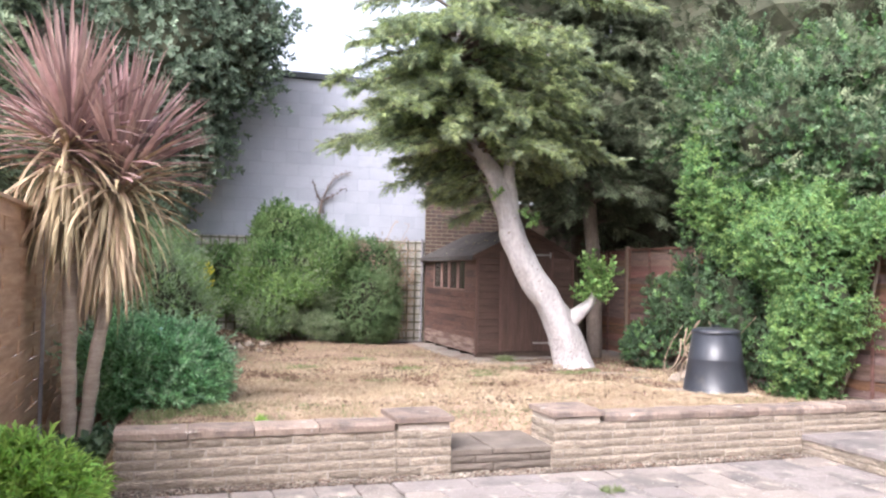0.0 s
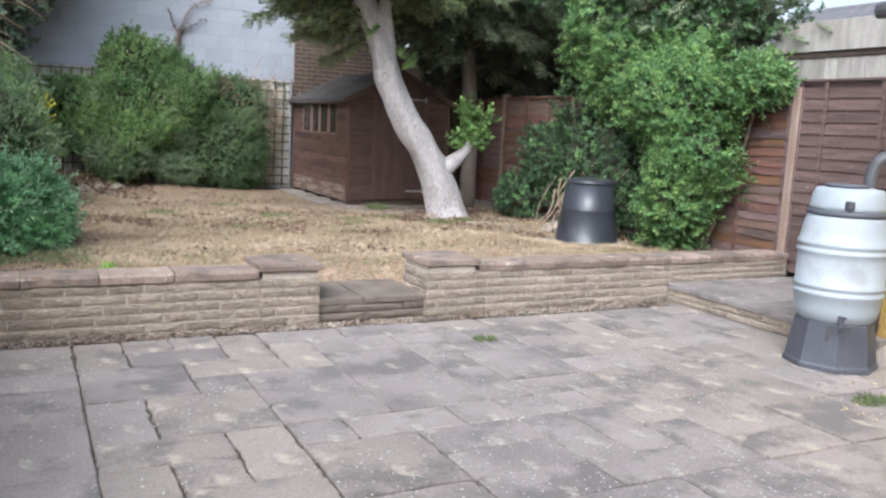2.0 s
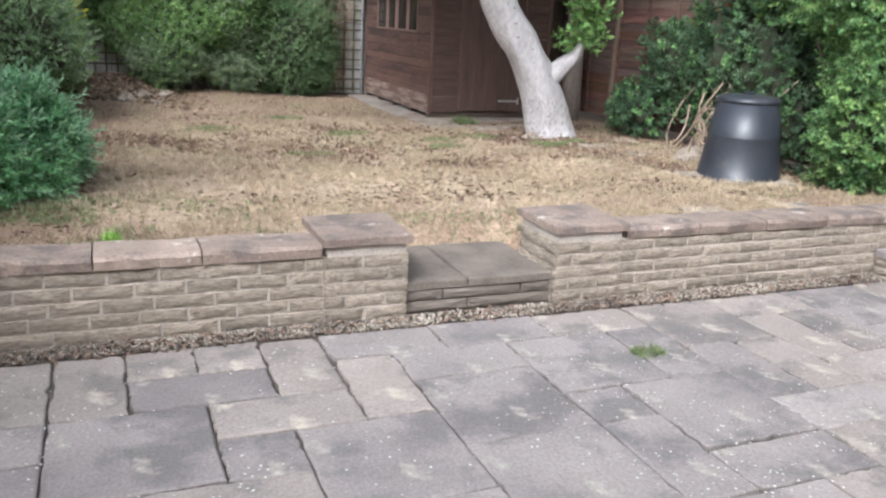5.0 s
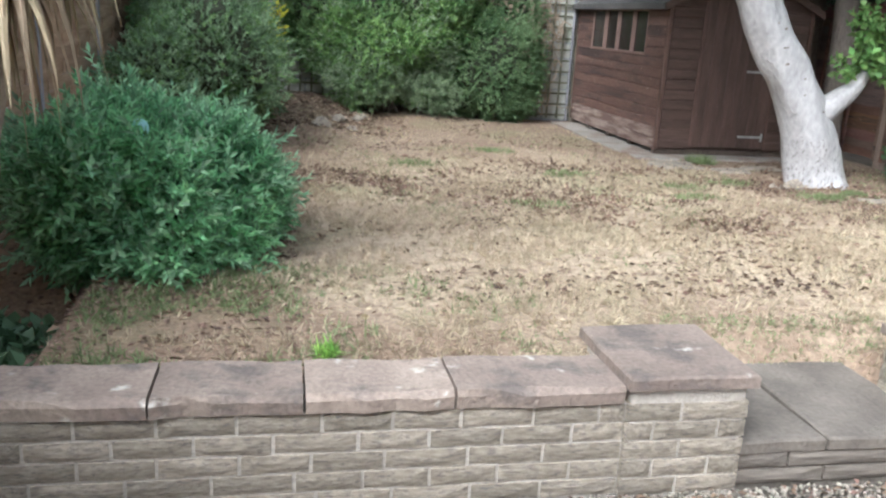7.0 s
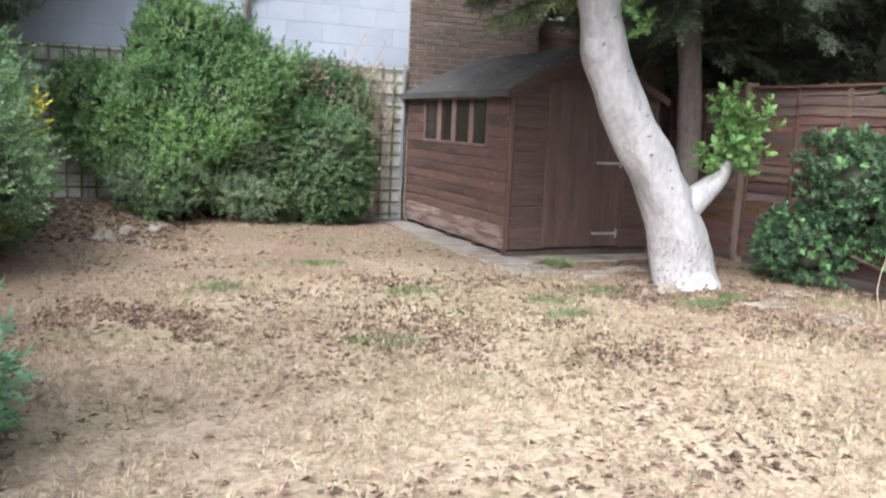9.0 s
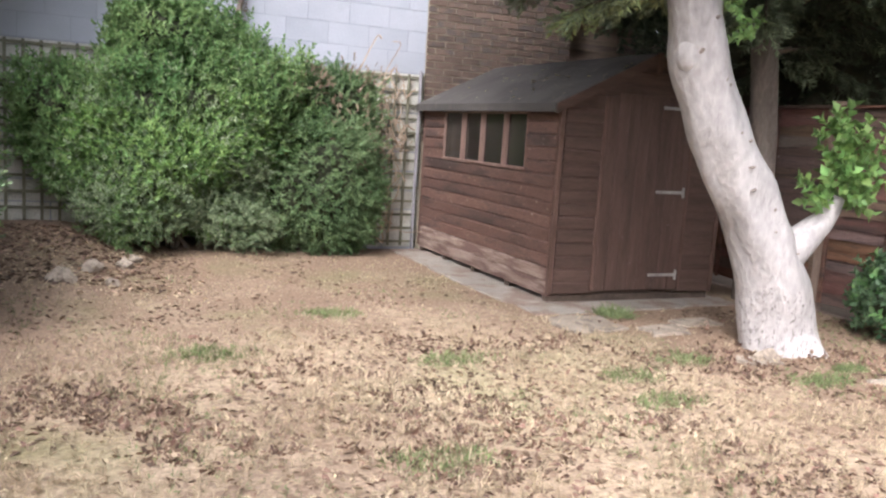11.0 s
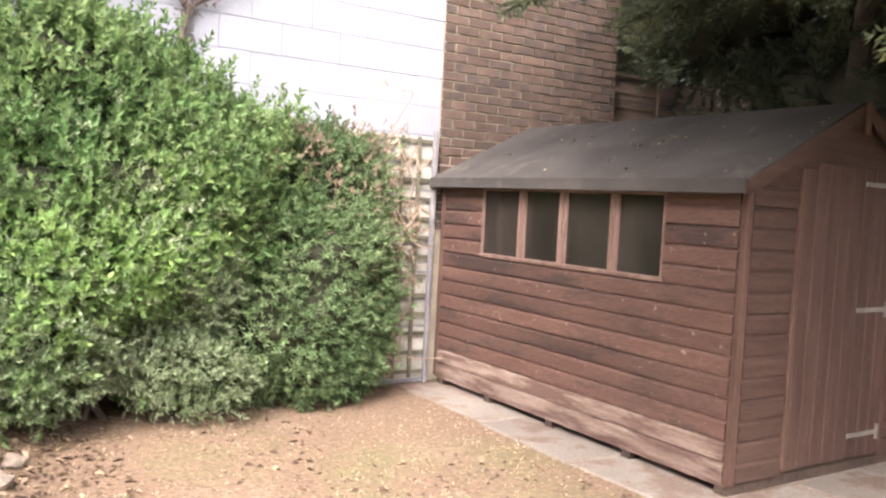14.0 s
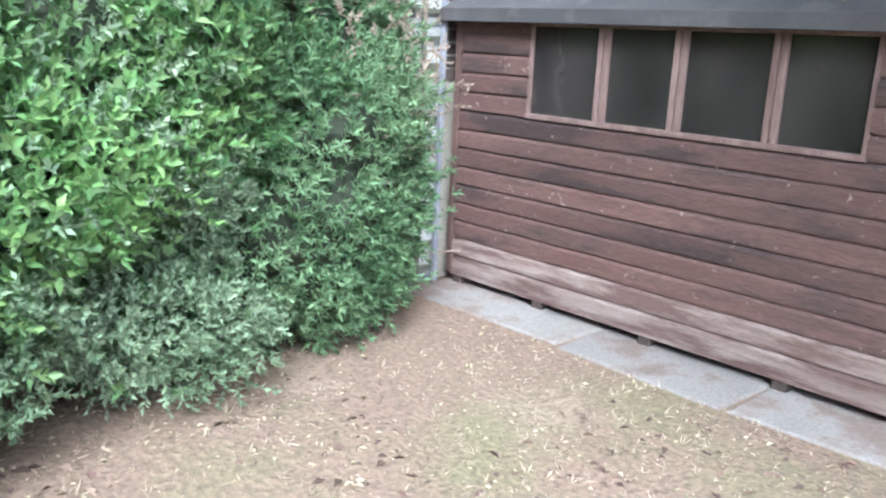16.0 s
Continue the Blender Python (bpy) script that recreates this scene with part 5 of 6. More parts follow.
# Bluish haze in front of the tree is mixed into its leaf colour.
foliage("crown", big, 11000, 0.17, leafmat("hazy_green_leaf", (0.125, 0.185, 0.13), (0.24, 0.31, 0.22), 0.4), bt, 62, T_BROAD, 0.8, wobble=0.2, freq=1.4)

# trees beyond the left fence
lt = [(-7.6, -0.5, 2.9, 1.3, 2.0, 1.9), (-7.4, -3.5, 2.8, 1.0, 1.6, 1.6), (-8.4, 0.6, 5.6, 1.5, 2.0, 2.0)]
t2 = thing("cypress_tree", "drooping pale green cypress beyond the woven fence", "tree", (-7.5, -1.6, -0.3))
b = bmesh.new()
ring_tube(b, [(-7.5, -1.6, -0.3), (-7.5, -1.6, 5)], [0.2, 0.08], 10, 0.2, 4)
local(t2, part("trunk", b, M_BARKD, t2, smooth=True))
cores("inner_foliage", lt, t2, 0.8, 0.2, 1.4, L_CORETREE)
foliage("crown", lt, 2600, 0.5, leafmat("cypress_leaf", (0.15, 0.21, 0.12), (0.28, 0.35, 0.21), 0.4), t2, 63, T_FROND, 0.8, up=-0.5, wobble=0.25, freq=1.2)

# trees beyond the right fence
rt = [(3.6, 1.2, 2.4, 0.8, 1.8, 1.6), (3.7, -1.8, 3.2, 0.8, 1.3, 1.0), (4.6, -1.8, 5.2, 1.6, 1.8, 1.4), (4.2, 0.2, 5.6, 1.8, 1.6, 1.8), (5.0, -4.6, 6.2, 1.6, 1.6, 1.1), (4.1, -0.7, 2.7, 0.7, 1.5, 1.1), (4.0, 0.6, 3.4, 0.8, 1.6, 1.0), (3.6, -1.9, 2.2, 0.5, 1.2, 0.8)]
t3 = thing("background_tree", "dark broad tree beyond the red fence", "tree", (5.2, -2.6, -0.3))
b = bmesh.new()
ring_tube(b, smooth_path([(5.2, -2.6, -0.3), (5.15, -2.6, 2.5), (5.1, -2.8, 4.2), (5.0, -3.0, 6.2)], 4), list(np.linspace(0.26, 0.12, 13)), 12, 0.2, 4)
local(t3, part("trunk", b, M_BARKD, t3, smooth=True))
cores("inner_foliage", rt, t3, 0.78, 0.3, 1.2, L_CORETREE)
foliage("crown", rt, 3800, 0.34, L_CONIFD, t3, 64, T_FROND, 0.6, wobble=0.35, freq=1.1)
# a house beyond the right fence
nh = thing("neighbour_house", "brick neighbour house with a grey roof beyond the fence", "house", (13, -3, -0.3))
boxpart("wall", (10.5, 16, -9, 3, -0.3, 2.9), M_BRICK, nh, 0)
bm = bmesh.new()
vs = [bm.verts.new(c) for c in ((10.2, -9.3, 2.9), (10.2, 3.3, 2.9), (16.3, 3.3, 2.9), (16.3, -9.3, 2.9), (13.2, -9.3, 4.6), (13.2, 3.3, 4.6))]
for q in ((0, 1, 2, 3), (0, 1, 5, 4), (2, 3, 4, 5), (0, 4, 3), (1, 2, 5)):
    bm.faces.new([vs[i] for i in q])
local(nh, part("roof", bm, M_TILE, nh))

# ivy mass over the right fence
ivy_bright = [(2.05, -5.22, 1.35, 0.40, 0.38, 0.75), (2.0, -4.75, 1.75, 0.45, 0.6, 0.6), (1.95, -5.05, 0.7, 0.33, 0.38, 0.72), (2.1, -4.1, 2.1, 0.42, 0.6, 0.55), (2.2, -5.85, 1.85, 0.25, 0.32, 0.26), (2.05, -3.5, 2.6, 0.4, 0.35, 0.8)]
ivy_back = [(2.15, -3.2, 1.0, 0.3, 0.8, 0.95), (2.2, -2.2, 0.9, 0.25, 0.7, 0.5), (1.95, -1.7, 0.35, 0.3, 0.5, 0.35), (2.2, -3.8, 0.6, 0.25, 0.6, 0.6), (2.2, -4.2, 3.0, 0.5, 0.9, 0.7), (2.5, -3.0, 3.6, 0.7, 1.1, 0.9), (2.6, -5.0, 2.6, 0.45, 0.7, 0.6), (2.9, -4.6, 3.7, 0.6, 0.9, 0.6)]
shrub("climbing_ivy", "dense dark climbing ivy behind the compost bin", ivy_back,
      [("ivy_leaves", 6500, 0.10, L_IVYD, T_BROAD, None, 0.7), ("ivy_light_leaves", 1300, 0.115, L_IVY, T_BROAD, None, 0.85), ("feathery_foliage", 900, 0.3, L_CONIF, T_FROND, ivy_back[4:], 0.8)], (2.2, -3.2, 0.0), 4, 0.58, 0.0, 6, 0.38, 2.0, "climber")
shrub("climbing_shrub", "bright green leafy climber tumbling over the red-brown fence", ivy_bright,
      [("ivy_leaves", 5600, 0.125, L_IVY, T_COMP, None, 0.68), ("bright_leaves", 2300, 0.135, L_BRIGHT, T_COMP, None, 0.92)], (2.1, -5.1, 0.0), 5, 0.56, 0.03, 6, 0.48, 2.6, "climber")

# rear hedge of mixed shrubs in front of the trellis
hedge = [(-2.75, 2.30, 1.05, 0.80, 0.52, 0.95), (-2.85, 2.45, 1.85, 0.62, 0.38, 0.65), (-3.6, 2.5, 1.15, 0.50, 0.35, 0.48), (-2.0, 2.45, 1.35, 0.7, 0.42, 0.7)]
hedge2 = [(-1.45, 2.48, 0.72, 0.80, 0.42, 0.82), (-1.35, 2.62, 1.42, 0.70, 0.28, 0.50), (-0.94, 2.6, 0.60, 0.36, 0.30, 0.70), (-0.90, 2.75, 1.48, 0.28, 0.15, 0.38)]
vari = [(-2.95, 2.05, 0.52, 0.60, 0.38, 0.30), (-2.3, 2.08, 0.45, 0.5, 0.33, 0.28), (-2.1, 2.12, 0.85, 0.26, 0.25, 0.35)]
lit = [(-2.75, 2.0, 1.0, 0.62, 0.36, 0.36), (-3.3, 2.15, 1.15, 0.4, 0.3, 0.35), (-2.2, 2.2, 1.25, 0.4, 0.3, 0.3)]
shrub("evergreen_shrub", "large rounded mixed evergreen shrub before the white wall", hedge,
      [("leaves", 11500, 0.095, L_HEDGE, T_OVAL, None, 0.70), ("variegated_leaves", 4400, 0.058, L_VARIE, T_OVAL, vari, 0.5), ("bright_leaves", 2400, 0.09, L_BRIGHT, T_OVAL, lit, 0.5), ("mixed_leaves", 1900, 0.062, L_VARIE, T_OVAL, hedge[:1] + lit, 0.95)], (-2.7, 2.3, 0.1), 6, 0.66, 0.1, 7, 0.34, 2.2)
shrub("climbing_shrub", "fine-leaved climbing shrub spread over the trellis", hedge2,
      [("leaves", 10000, 0.078, leafmat("fine_trellis_leaf", (0.14, 0.235, 0.105), (0.27, 0.37, 0.19), 0.4), T_POINT, None, 0.72), ("dry_foliage", 500, 0.07, M_TWIG, T_SMALL, [(-1.0, 2.5, 1.2, 0.5, 0.25, 0.7), (-1.6, 2.45, 1.7, 0.4, 0.25, 0.2)], 0.8)], (-1.4, 2.55, 0.0), 7, 0.72, 0.04, 6, 0.22, 3.0, "climber")

# left shrubs
bush2 = [(-4.85, 0.35, 0.95, 0.72, 0.75, 0.85), (-4.75, -0.45, 0.75, 0.6, 0.6, 0.7), (-5.0, 0.9, 1.3, 0.6, 0.6, 0.75), (-5.15, -1.1, 0.6, 0.35, 0.45, 0.5)]
shrub("dark_shrub", "dark small-leaved shrub with some yellow blossom by the woven fence", bush2,
      [("leaves", 8500, 0.09, L_DARK, T_SMALL, None, 0.78), ("light_leaves", 3200, 0.085, L_HEDGE, T_POINT, None, 0.92), ("blossom", 60, 0.07, L_YELLOW, T_SMALL, [(-4.15, 0.35, 1.15, 0.12, 0.2, 0.3)], 0.4)], (-4.9, 0.0, 0.1), 8, 0.72, 0.06, 7, 0.32, 2.4)
bush1 = [(-4.80, -4.25, 0.38, 0.50, 0.60, 0.42), (-4.45, -4.10, 0.30, 0.38, 0.46, 0.34), (-4.98, -4.45, 0.40, 0.30, 0.45, 0.34), (-4.75, -3.80, 0.40, 0.46, 0.46, 0.33), (-4.68, -4.62, 0.22, 0.40, 0.30, 0.25)]
shrub("round_shrub", "low rounded shrub with soft blue-green pointed leaves behind the garden wall", bush1,
      [("leaves", 9500, 0.10, L_BUSH, T_POINT, None, 0.70), ("outer_foliage", 1150, 0.16, leafmat("pale_tip_leaf", (0.27, 0.47, 0.26), (0.46, 0.66, 0.43), 0.5), T_SPIRE, bush1, 1.0)], (-4.8, -4.2, 0.05), 9, 0.64, 0.02, 6, 0.34, 2.6)
limeb = [(-5.25, -7.25, -0.02, 0.33, 0.4, 0.24), (-5.35, -7.5, 0.12, 0.3, 0.35, 0.28)]
shrub("lime_shrub", "small bright lime-green shrub beside the patio", limeb,
      [("leaves", 1500, 0.12, L_LIME, T_POINT, None, 0.7)], (-5.3, -7.3, -0.25), 10, 0.6, -0.2, 4, 0.2, 3)
weeds = [(-5.2, -5.35, -0.12, 0.28, 0.3, 0.12), (-5.0, -5.6, -0.15, 0.2, 0.2, 0.10)]
shrub("low_plant", "low dark ground plants round the palm's foot", weeds, [("leaves", 320, 0.13, L_IVYD, T_BROAD, None, 0.4)], (-5.15, -5.45, -0.22), 12, 0, -0.22, 2)

# bare climber on the white wall
vn = thing("bare_climber", "half-dead climbing stem with a few dry leaves against the white wall", "climber", (-2.1, 2.88, 1.9))
for k, pts in enumerate((((-2.12, 2.90, 1.6), (-2.10, 2.9, 2.0), (-2.07, 2.9, 2.35), (-2.02, 2.9, 2.62)), ((-2.02, 2.9, 2.60), (-1.93, 2.9, 2.85), (-1.78, 2.9, 3.08), (-1.50, 2.9, 3.19)), ((-2.03, 2.9, 2.60), (-2.12, 2.9, 2.74), (-2.20, 2.9, 3.0)), ((-2.01, 2.9, 2.62), (-1.85, 2.9, 2.72), (-1.60, 2.9, 2.88)))):
    b = bmesh.new()
    Q = smooth_path(pts, 4)
    ring_tube(b, Q, list(np.linspace(0.036 if k == 0 else 0.014, 0.005 if k else 0.024, len(Q))), 7, 0.4, k)
    local(vn, part("stem", b, M_BARKM, vn))
    rng = np.random.default_rng(40 + k)
    Qn = np.array([tuple(q) for q in smooth_path(pts, 24)])
    m = (150, 80, 34, 46)[k]
    P = Qn[rng.integers(0, len(Qn), m)] + rng.normal(size=(m, 3)) * ((0.045 if k == 0 else 0.016), 0.012, 0.022) + (0, -0.025, 0)
    scatter("dry_leaves", *T_SMALL, P, frames_from(rng.normal(size=(m, 3)), rng), rng.uniform(0.025, 0.05, m), M_DEAD if k or len(P) % 2 else M_BARKM, vn)

# dry vine stems at the end of the trellis
dv = thing("dry_vine", "tangled dry vine stems on the end of the trellis", "climber", (-0.55, 2.8, 0.0))
for k in range(96):
    r = random.Random(400 + k)
    b = bmesh.new()
    x, z = r.uniform(-1.0, -0.36), r.uniform(0.1, 1.75)
    pts = [(x, 2.82, z)]
    for q in range(4):
        pts.append((pts[-1][0] + r.uniform(-.12, .14), 2.80 + r.uniform(-.10, .06), pts[-1][2] + r.uniform(-.18, .26)))
    Q = smooth_path(pts, 3)
    ring_tube(b, Q, [r.uniform(0.004, 0.009)] * len(Q), 4)
    local(dv, part("stem", b, M_VINE, dv))
rv = thing("dry_root_tangle", "tangle of dry pale stems beside the compost bin", "climber", (1.9, -3.2, 0.0))
for k in range(24):
    r = random.Random(500 + k)
    b = bmesh.new()
    pts = [(r.uniform(1.5, 2.0), r.uniform(-3.7, -2.9), 0.0)]
    for q in range(4):
        pts.append((pts[-1][0] + r.uniform(-.06, .14), pts[-1][1] + r.uniform(-.18, .12), pts[-1][2] + r.uniform(0.05, .26)))
    Q = smooth_path(pts, 3)
    ring_tube(b, Q, [r.uniform(0.004, 0.011)] * len(Q), 5)
    local(rv, part("stem", b, M_TWIG, rv))

# ---------------- cordyline palm ----------------


def palm():
    t = thing("cordyline_palm", "twin-trunked palm with purple sword leaves above dead straw-coloured skirts", "palm tree", (-5.2, -5.4, -0.2))
    heads = [(-5.38, -5.42, 2.30), (-5.02, -5.36, 2.04)]
    trunks = [[(-5.32, -5.40, -0.26), (-5.33, -5.42, 0.6), (-5.35, -5.42, 1.5), heads[0]], [(-5.24, -5.38, -0.26), (-5.16, -5.38, 0.5), (-5.06, -5.37, 1.25), heads[1]]]
    for k, pts in enumerate(trunks):
        b = bmesh.new()
        Q = smooth_path(pts, 8)
        ring_tube(b, Q, [0.055 + 0.006 * math.sin(i * 2.1) for i in range(len(Q))], 12, 0.12, k)
        local(t, part("trunk", b, M_PALMBARK, t, smooth=True))

    def blade(b, o, d, length, width, sag, r, segs=6):
        side = d.cross(Vector((0, 0, 1)))
        if side.length < 0.05:
            side = Vector((1, 0, 0))
        side = (side.normalized() + Vector((r.uniform(-.3, .3), r.uniform(-.3, .3), r.uniform(-.3, .3)))).normalized()
        prev = None
        p = o.copy()
        dd = d.copy()
        for i in range(segs + 1):
            s = i / segs
            w = width * (0.45 + 1.1 * s) if s < 0.5 else width * (2.0 * (1 - s)) ** 0.8
            up = dd.cross(side).normalized()
            row = [b.verts.new(p - side * w / 2 + up * w * 0.18), b.verts.new(p), b.verts.new(p + side * w / 2 + up * w * 0.18)]
            if prev:
                b.faces.new((prev[0], prev[1], row[1], row[0]))
                b.faces.new((prev[1], prev[2], row[2], row[1]))
            prev = row
            dd = (dd + Vector((0, 0, -sag / segs * (0.4 + 1.4 * s)))).normalized()
            p = p + dd * length / segs

    for k, h in enumerate(heads):
        r = random.Random(900 + k)
        b = bmesh.new()
        lift = Vector((-0.10 if k == 0 else 0.14, 0, 0))
        for i in range(200):
            u = r.random()
            el = radians(-8 + 98 * u ** 0.8)
            az = r.uniform(0, 2 * math.pi)
            d = (Vector((math.cos(az) * math.cos(el), math.sin(az) * math.cos(el), math.sin(el))) + lift).normalized()
            o = Vector(h) + Vector((0, 0, r.uniform(-0.12, 0.12))) + d * 0.04
            blade(b, o, d, r.uniform(0.75, 1.0) * (0.85 + 0.25 * u), 0.047, r.uniform(0.05, 0.6) * (1.2 - u), r)
        local(t, part("leaf_head", b, L_PURPLE, t, "arching purple-brown sword leaves"))
        b = bmesh.new()
        for i in range(70):
            az = r.uniform(0, 2 * math.pi)
            el = radians(r.uniform(-25, 35))
            d = Vector((math.cos(az) * math.cos(el), math.sin(az) * math.cos(el), math.sin(el)))
            blade(b, Vector(h) + Vector((0, 0, r.uniform(-.2, 0))), d, r.uniform(0.6, 0.9), 0.034, r.uniform(0.4, 1.1), r)
        local(t, part("fading_leaves", b, leafmat("fading_palm_leaf", (0.26, 0.18, 0.12), (0.45, 0.36, 0.22), 0.1, 0.35), t, "fading tan sword leaves"))
        b = bmesh.new()
        for i in range(260):
            az = r.uniform(0, 2 * math.pi)
            el = radians(r.uniform(-70, 15))
            d = Vector((math.cos(az) * math.cos(el), math.sin(az) * math.cos(el), math.sin(el)))
            z = r.uniform(-0.55, -0.02)
            o = Vector(h) + Vector((0, 0, z)) + (Vector(trunks[k][2]) - Vector(h)).normalized() * 0.02 + Vector((-0.12 * z * (k == 1) * -1, 0, 0))
            blade(b, o, d, r.uniform(0.5, 0.82), 0.036, r.uniform(2.2, 4.6), r)
        local(t, part("dead_leaf_skirt", b, L_STRAW, t, "hanging straw-coloured dead leaves"))


palm()

# ---------------- litter, grass, gravel ----------------


def scatter_ground(name, label, n, region, size, mat, template, seed, flat=True, test=None, lift=0.006):
    rng = np.random.default_rng(seed)
    P = []
    while len(P) < n:
        x, y = rng.uniform(region[0], region[1]), rng.uniform(region[2], region[3])
        if test and rng.random() > test(x, y):
            continue
        P.append((x, y, (PATIO_Z if y < WALL_Y else lawn_z(x, y)) + lift))
    P = np.array(P)
    if flat:
        d = rng.normal(size=P.shape) * (1, 1, 0.22)
    else:
        d = rng.normal(size=P.shape) * (0.6, 0.6, 0.1) + (0, 0, 0.55)
    ob = scatter(name, *template, P, frames_from(d, rng, tilt=0.25), size * rng.uniform(0.5, 1.4, n), mat)
    return tagged(ob, label, "ground cover", kind="stuff")


def one_leaf():
    V = leaf_quad((0, 0, 0), (1, 0, 0), (0, 1, 0), 1.0, 0.45, 0.3)
    return np.array([tuple(v) for v in V]), np.array([(0, 1, 2), (0, 2, 3)])


def tuft(n=7, seed=3, spread=1.0):
    r = random.Random(seed)
    V, F = [], []
    for i in range(n):
        a = r.uniform(0, 6.28)
        d = Vector((1.0, spread * math.cos(a) * r.random(), spread * math.sin(a) * r.random()))
        k = len(V)
        o = Vector((0, r.uniform(-.3, .3), r.uniform(-.3, .3)))
        V += leaf_quad(o, d, (0, 1, 0.3), r.uniform(0.6, 1.1), 0.09, 0.1)
        F += [(k, k + 1, k + 2), (k, k + 2, k + 3)]
    return np.array([tuple(v) for v in V]), np.array(F)


def patch_test(lo, hi, f, dx=0.0):
    def test(x, y):
        return smoothstep(lo, hi, 0.5 + 0.9 * noise.noise(Vector((x + dx, y, 0)) * f))
    return test


def clear(x, y):
    return not (x > -0.4 and y > -0.4) and not (x < -4.9 and y < -4)


T_LEAF, T_TUFT, T_CLUMP = one_leaf(), tuft(5), sprig(4, 0.8, 0.7, 0.35, 8, 80)
straw = lambda x, y: clear(x, y) * (0.10 + 0.90 * smoothstep(0.4, -2.4, y)) * (1 - 0.85 * smoothstep(-0.7, 0.5, x) * smoothstep(-3.6, -2.4, y)) * (1 - 0.6 * smoothstep(-3.8, -4.6, x)) * (0.3 + 0.7 * smoothstep(0.3, 0.62, 0.5 + 0.9 * noise.noise(Vector((x, y, 5)) * 1.6)))
scatter_ground("straw_grass", "short parched straw-coloured grass", 27000, (-4.9, 2.3, -5.9, 2.0), 0.038, M_STRAW, T_TUFT, 1, False, straw, 0.0)
scatter_ground("green_grass", "sparse patches of green grass", 1800, (-4.8, 2.3, -5.2, 1.4), 0.03, M_GRASS, T_TUFT, 2, False, lambda x, y: clear(x, y) * smoothstep(0.66, 0.9, 0.5 + 0.9 * noise.noise(Vector((x + 9, y, 1)) * 1.1)), 0.0)
scatter_ground("dead_leaves", "brown leaf litter on the bare bed by the round shrub", 1500, (-5.5, -4.0, -6.0, -3.6), 0.04, M_DEAD, T_LEAF, 16, True, None)
scatter_ground("dead_leaves", "thick brown leaf litter in the back corner", 1600, (-4.5, -2.6, 0.6, 2.5), 0.055, M_DEAD, T_LEAF, 17, True, lambda x, y: smoothstep(-2.5, -3.3, x))
scatter_ground("dead_leaves", "thick pale leaf litter in the back corner", 800, (-4.5, -2.6, 0.4, 2.4), 0.05, material("tan_leaf", (0.33, 0.23, 0.16), (0.5, 0.38, 0.27), 1, 20, 0.8, 0, island=0.35), T_LEAF, 18, True, lambda x, y: smoothstep(-2.3, -3.2, x))
for k, (gx_, gy_, gr_) in enumerate(((-1.5, -1.48, 0.35), (-0.62, -2.0, 0.30), (-2.87, -1.1, 0.35), (0.5, -2.35, 0.30), (-0.05, -1.76, 0.30), (-0.75, -2.45, 0.3), (-1.9, -0.2, 0.3), (-2.2, -2.9, 0.35), (0.9, -2.2, 0.15))):
    scatter_ground("green_grass", "patch of short green grass in the parched lawn", 170, (gx_ - gr_, gx_ + gr_, gy_ - gr_ * 0.6, gy_ + gr_ * 0.6), 0.042, M_GRASS, T_TUFT, 80 + k, False, lambda x, y: smoothstep(1.0, 0.2, math.hypot(x - gx_, (y - gy_) * 1.6) / gr_), 0.0)
scatter_ground("green_grass", "green grass strip behind the step", 650, (-2.46, -1.45, -5.66, -5.44), 0.028, M_GRASS, T_TUFT, 12, False, None, 0.0)
scatter_ground("green_grass", "thin straggling grass behind the coping and round the shrub", 900, (-4.85, -2.9, -5.95, -4.7), 0.045, M_GRASS, T_TUFT, 44, False, lambda x, y: (0.15 + 0.85 * smoothstep(-3.6, -4.3, x)) * smoothstep(0.35, 0.7, 0.5 + 0.9 * noise.noise(Vector((x, y, 3)) * 2.4)), 0.0)
scatter_ground("dead_leaves", "dark leaf scraps on the bare soil behind the coping", 300, (-4.85, -3.3, -5.95, -4.6), 0.028, M_DEAD, T_LEAF, 45, True, lambda x, y: smoothstep(-3.2, -4.2, x))
scatter_ground("dead_leaves", "brown fallen leaves strewn over the lawn", 6500, (-4.6, 2.3, -5.2, 2.2), 0.045, M_DEAD, T_LEAF, 3, True, lambda x, y: clear(x, y) * (0.2 + 0.8 * smoothstep(0.6, -1.0, y)) * (0.06 + smoothstep(0.5, 0.85, 0.5 + 0.9 * noise.noise(Vector((x, y, 8)) * 0.9)) + 0.9 * smoothstep(1.2, 0.2, abs(y + 2.3)) * smoothstep(1.5, 0.4, abs(x + 1.2))))
scatter_ground("dead_leaf_clumps", "small clumps of curled brown leaves on the lawn", 1900, (-4.2, 1.9, -4.6, -0.6), 0.055, M_DEAD, T_CLUMP, 23, True, lambda x, y: clear(x, y) * smoothstep(0.45, 0.8, 0.5 + 0.9 * noise.noise(Vector((x, y, 8)) * 1.4)) * smoothstep(2.0, 0.6, abs(y + 2.4)))
scatter_ground("dead_leaves", "pale yellow fallen leaves over the bare soil", 1600, (-4.3, 2.3, -5.6, 2.3), 0.026, M_PALE, T_LEAF, 4, True, lambda x, y: clear(x, y) * (0.1 + 0.5 * smoothstep(-0.5, 1.5, y) + smoothstep(-2.4, -3.6, x) * smoothstep(0, 1.2, y)))
scatter_ground("soil_litter", "fine tan crumbs and leaf scraps on the bare soil", 9000, (-4.2, 0.3, -1.8, 2.4), 0.015, material("tan_scrap", (0.16, 0.11, 0.08), (0.46, 0.36, 0.27), 1, 20, 0.85, 0, island=0.5), T_LEAF, 55, True, clear, 0.004)
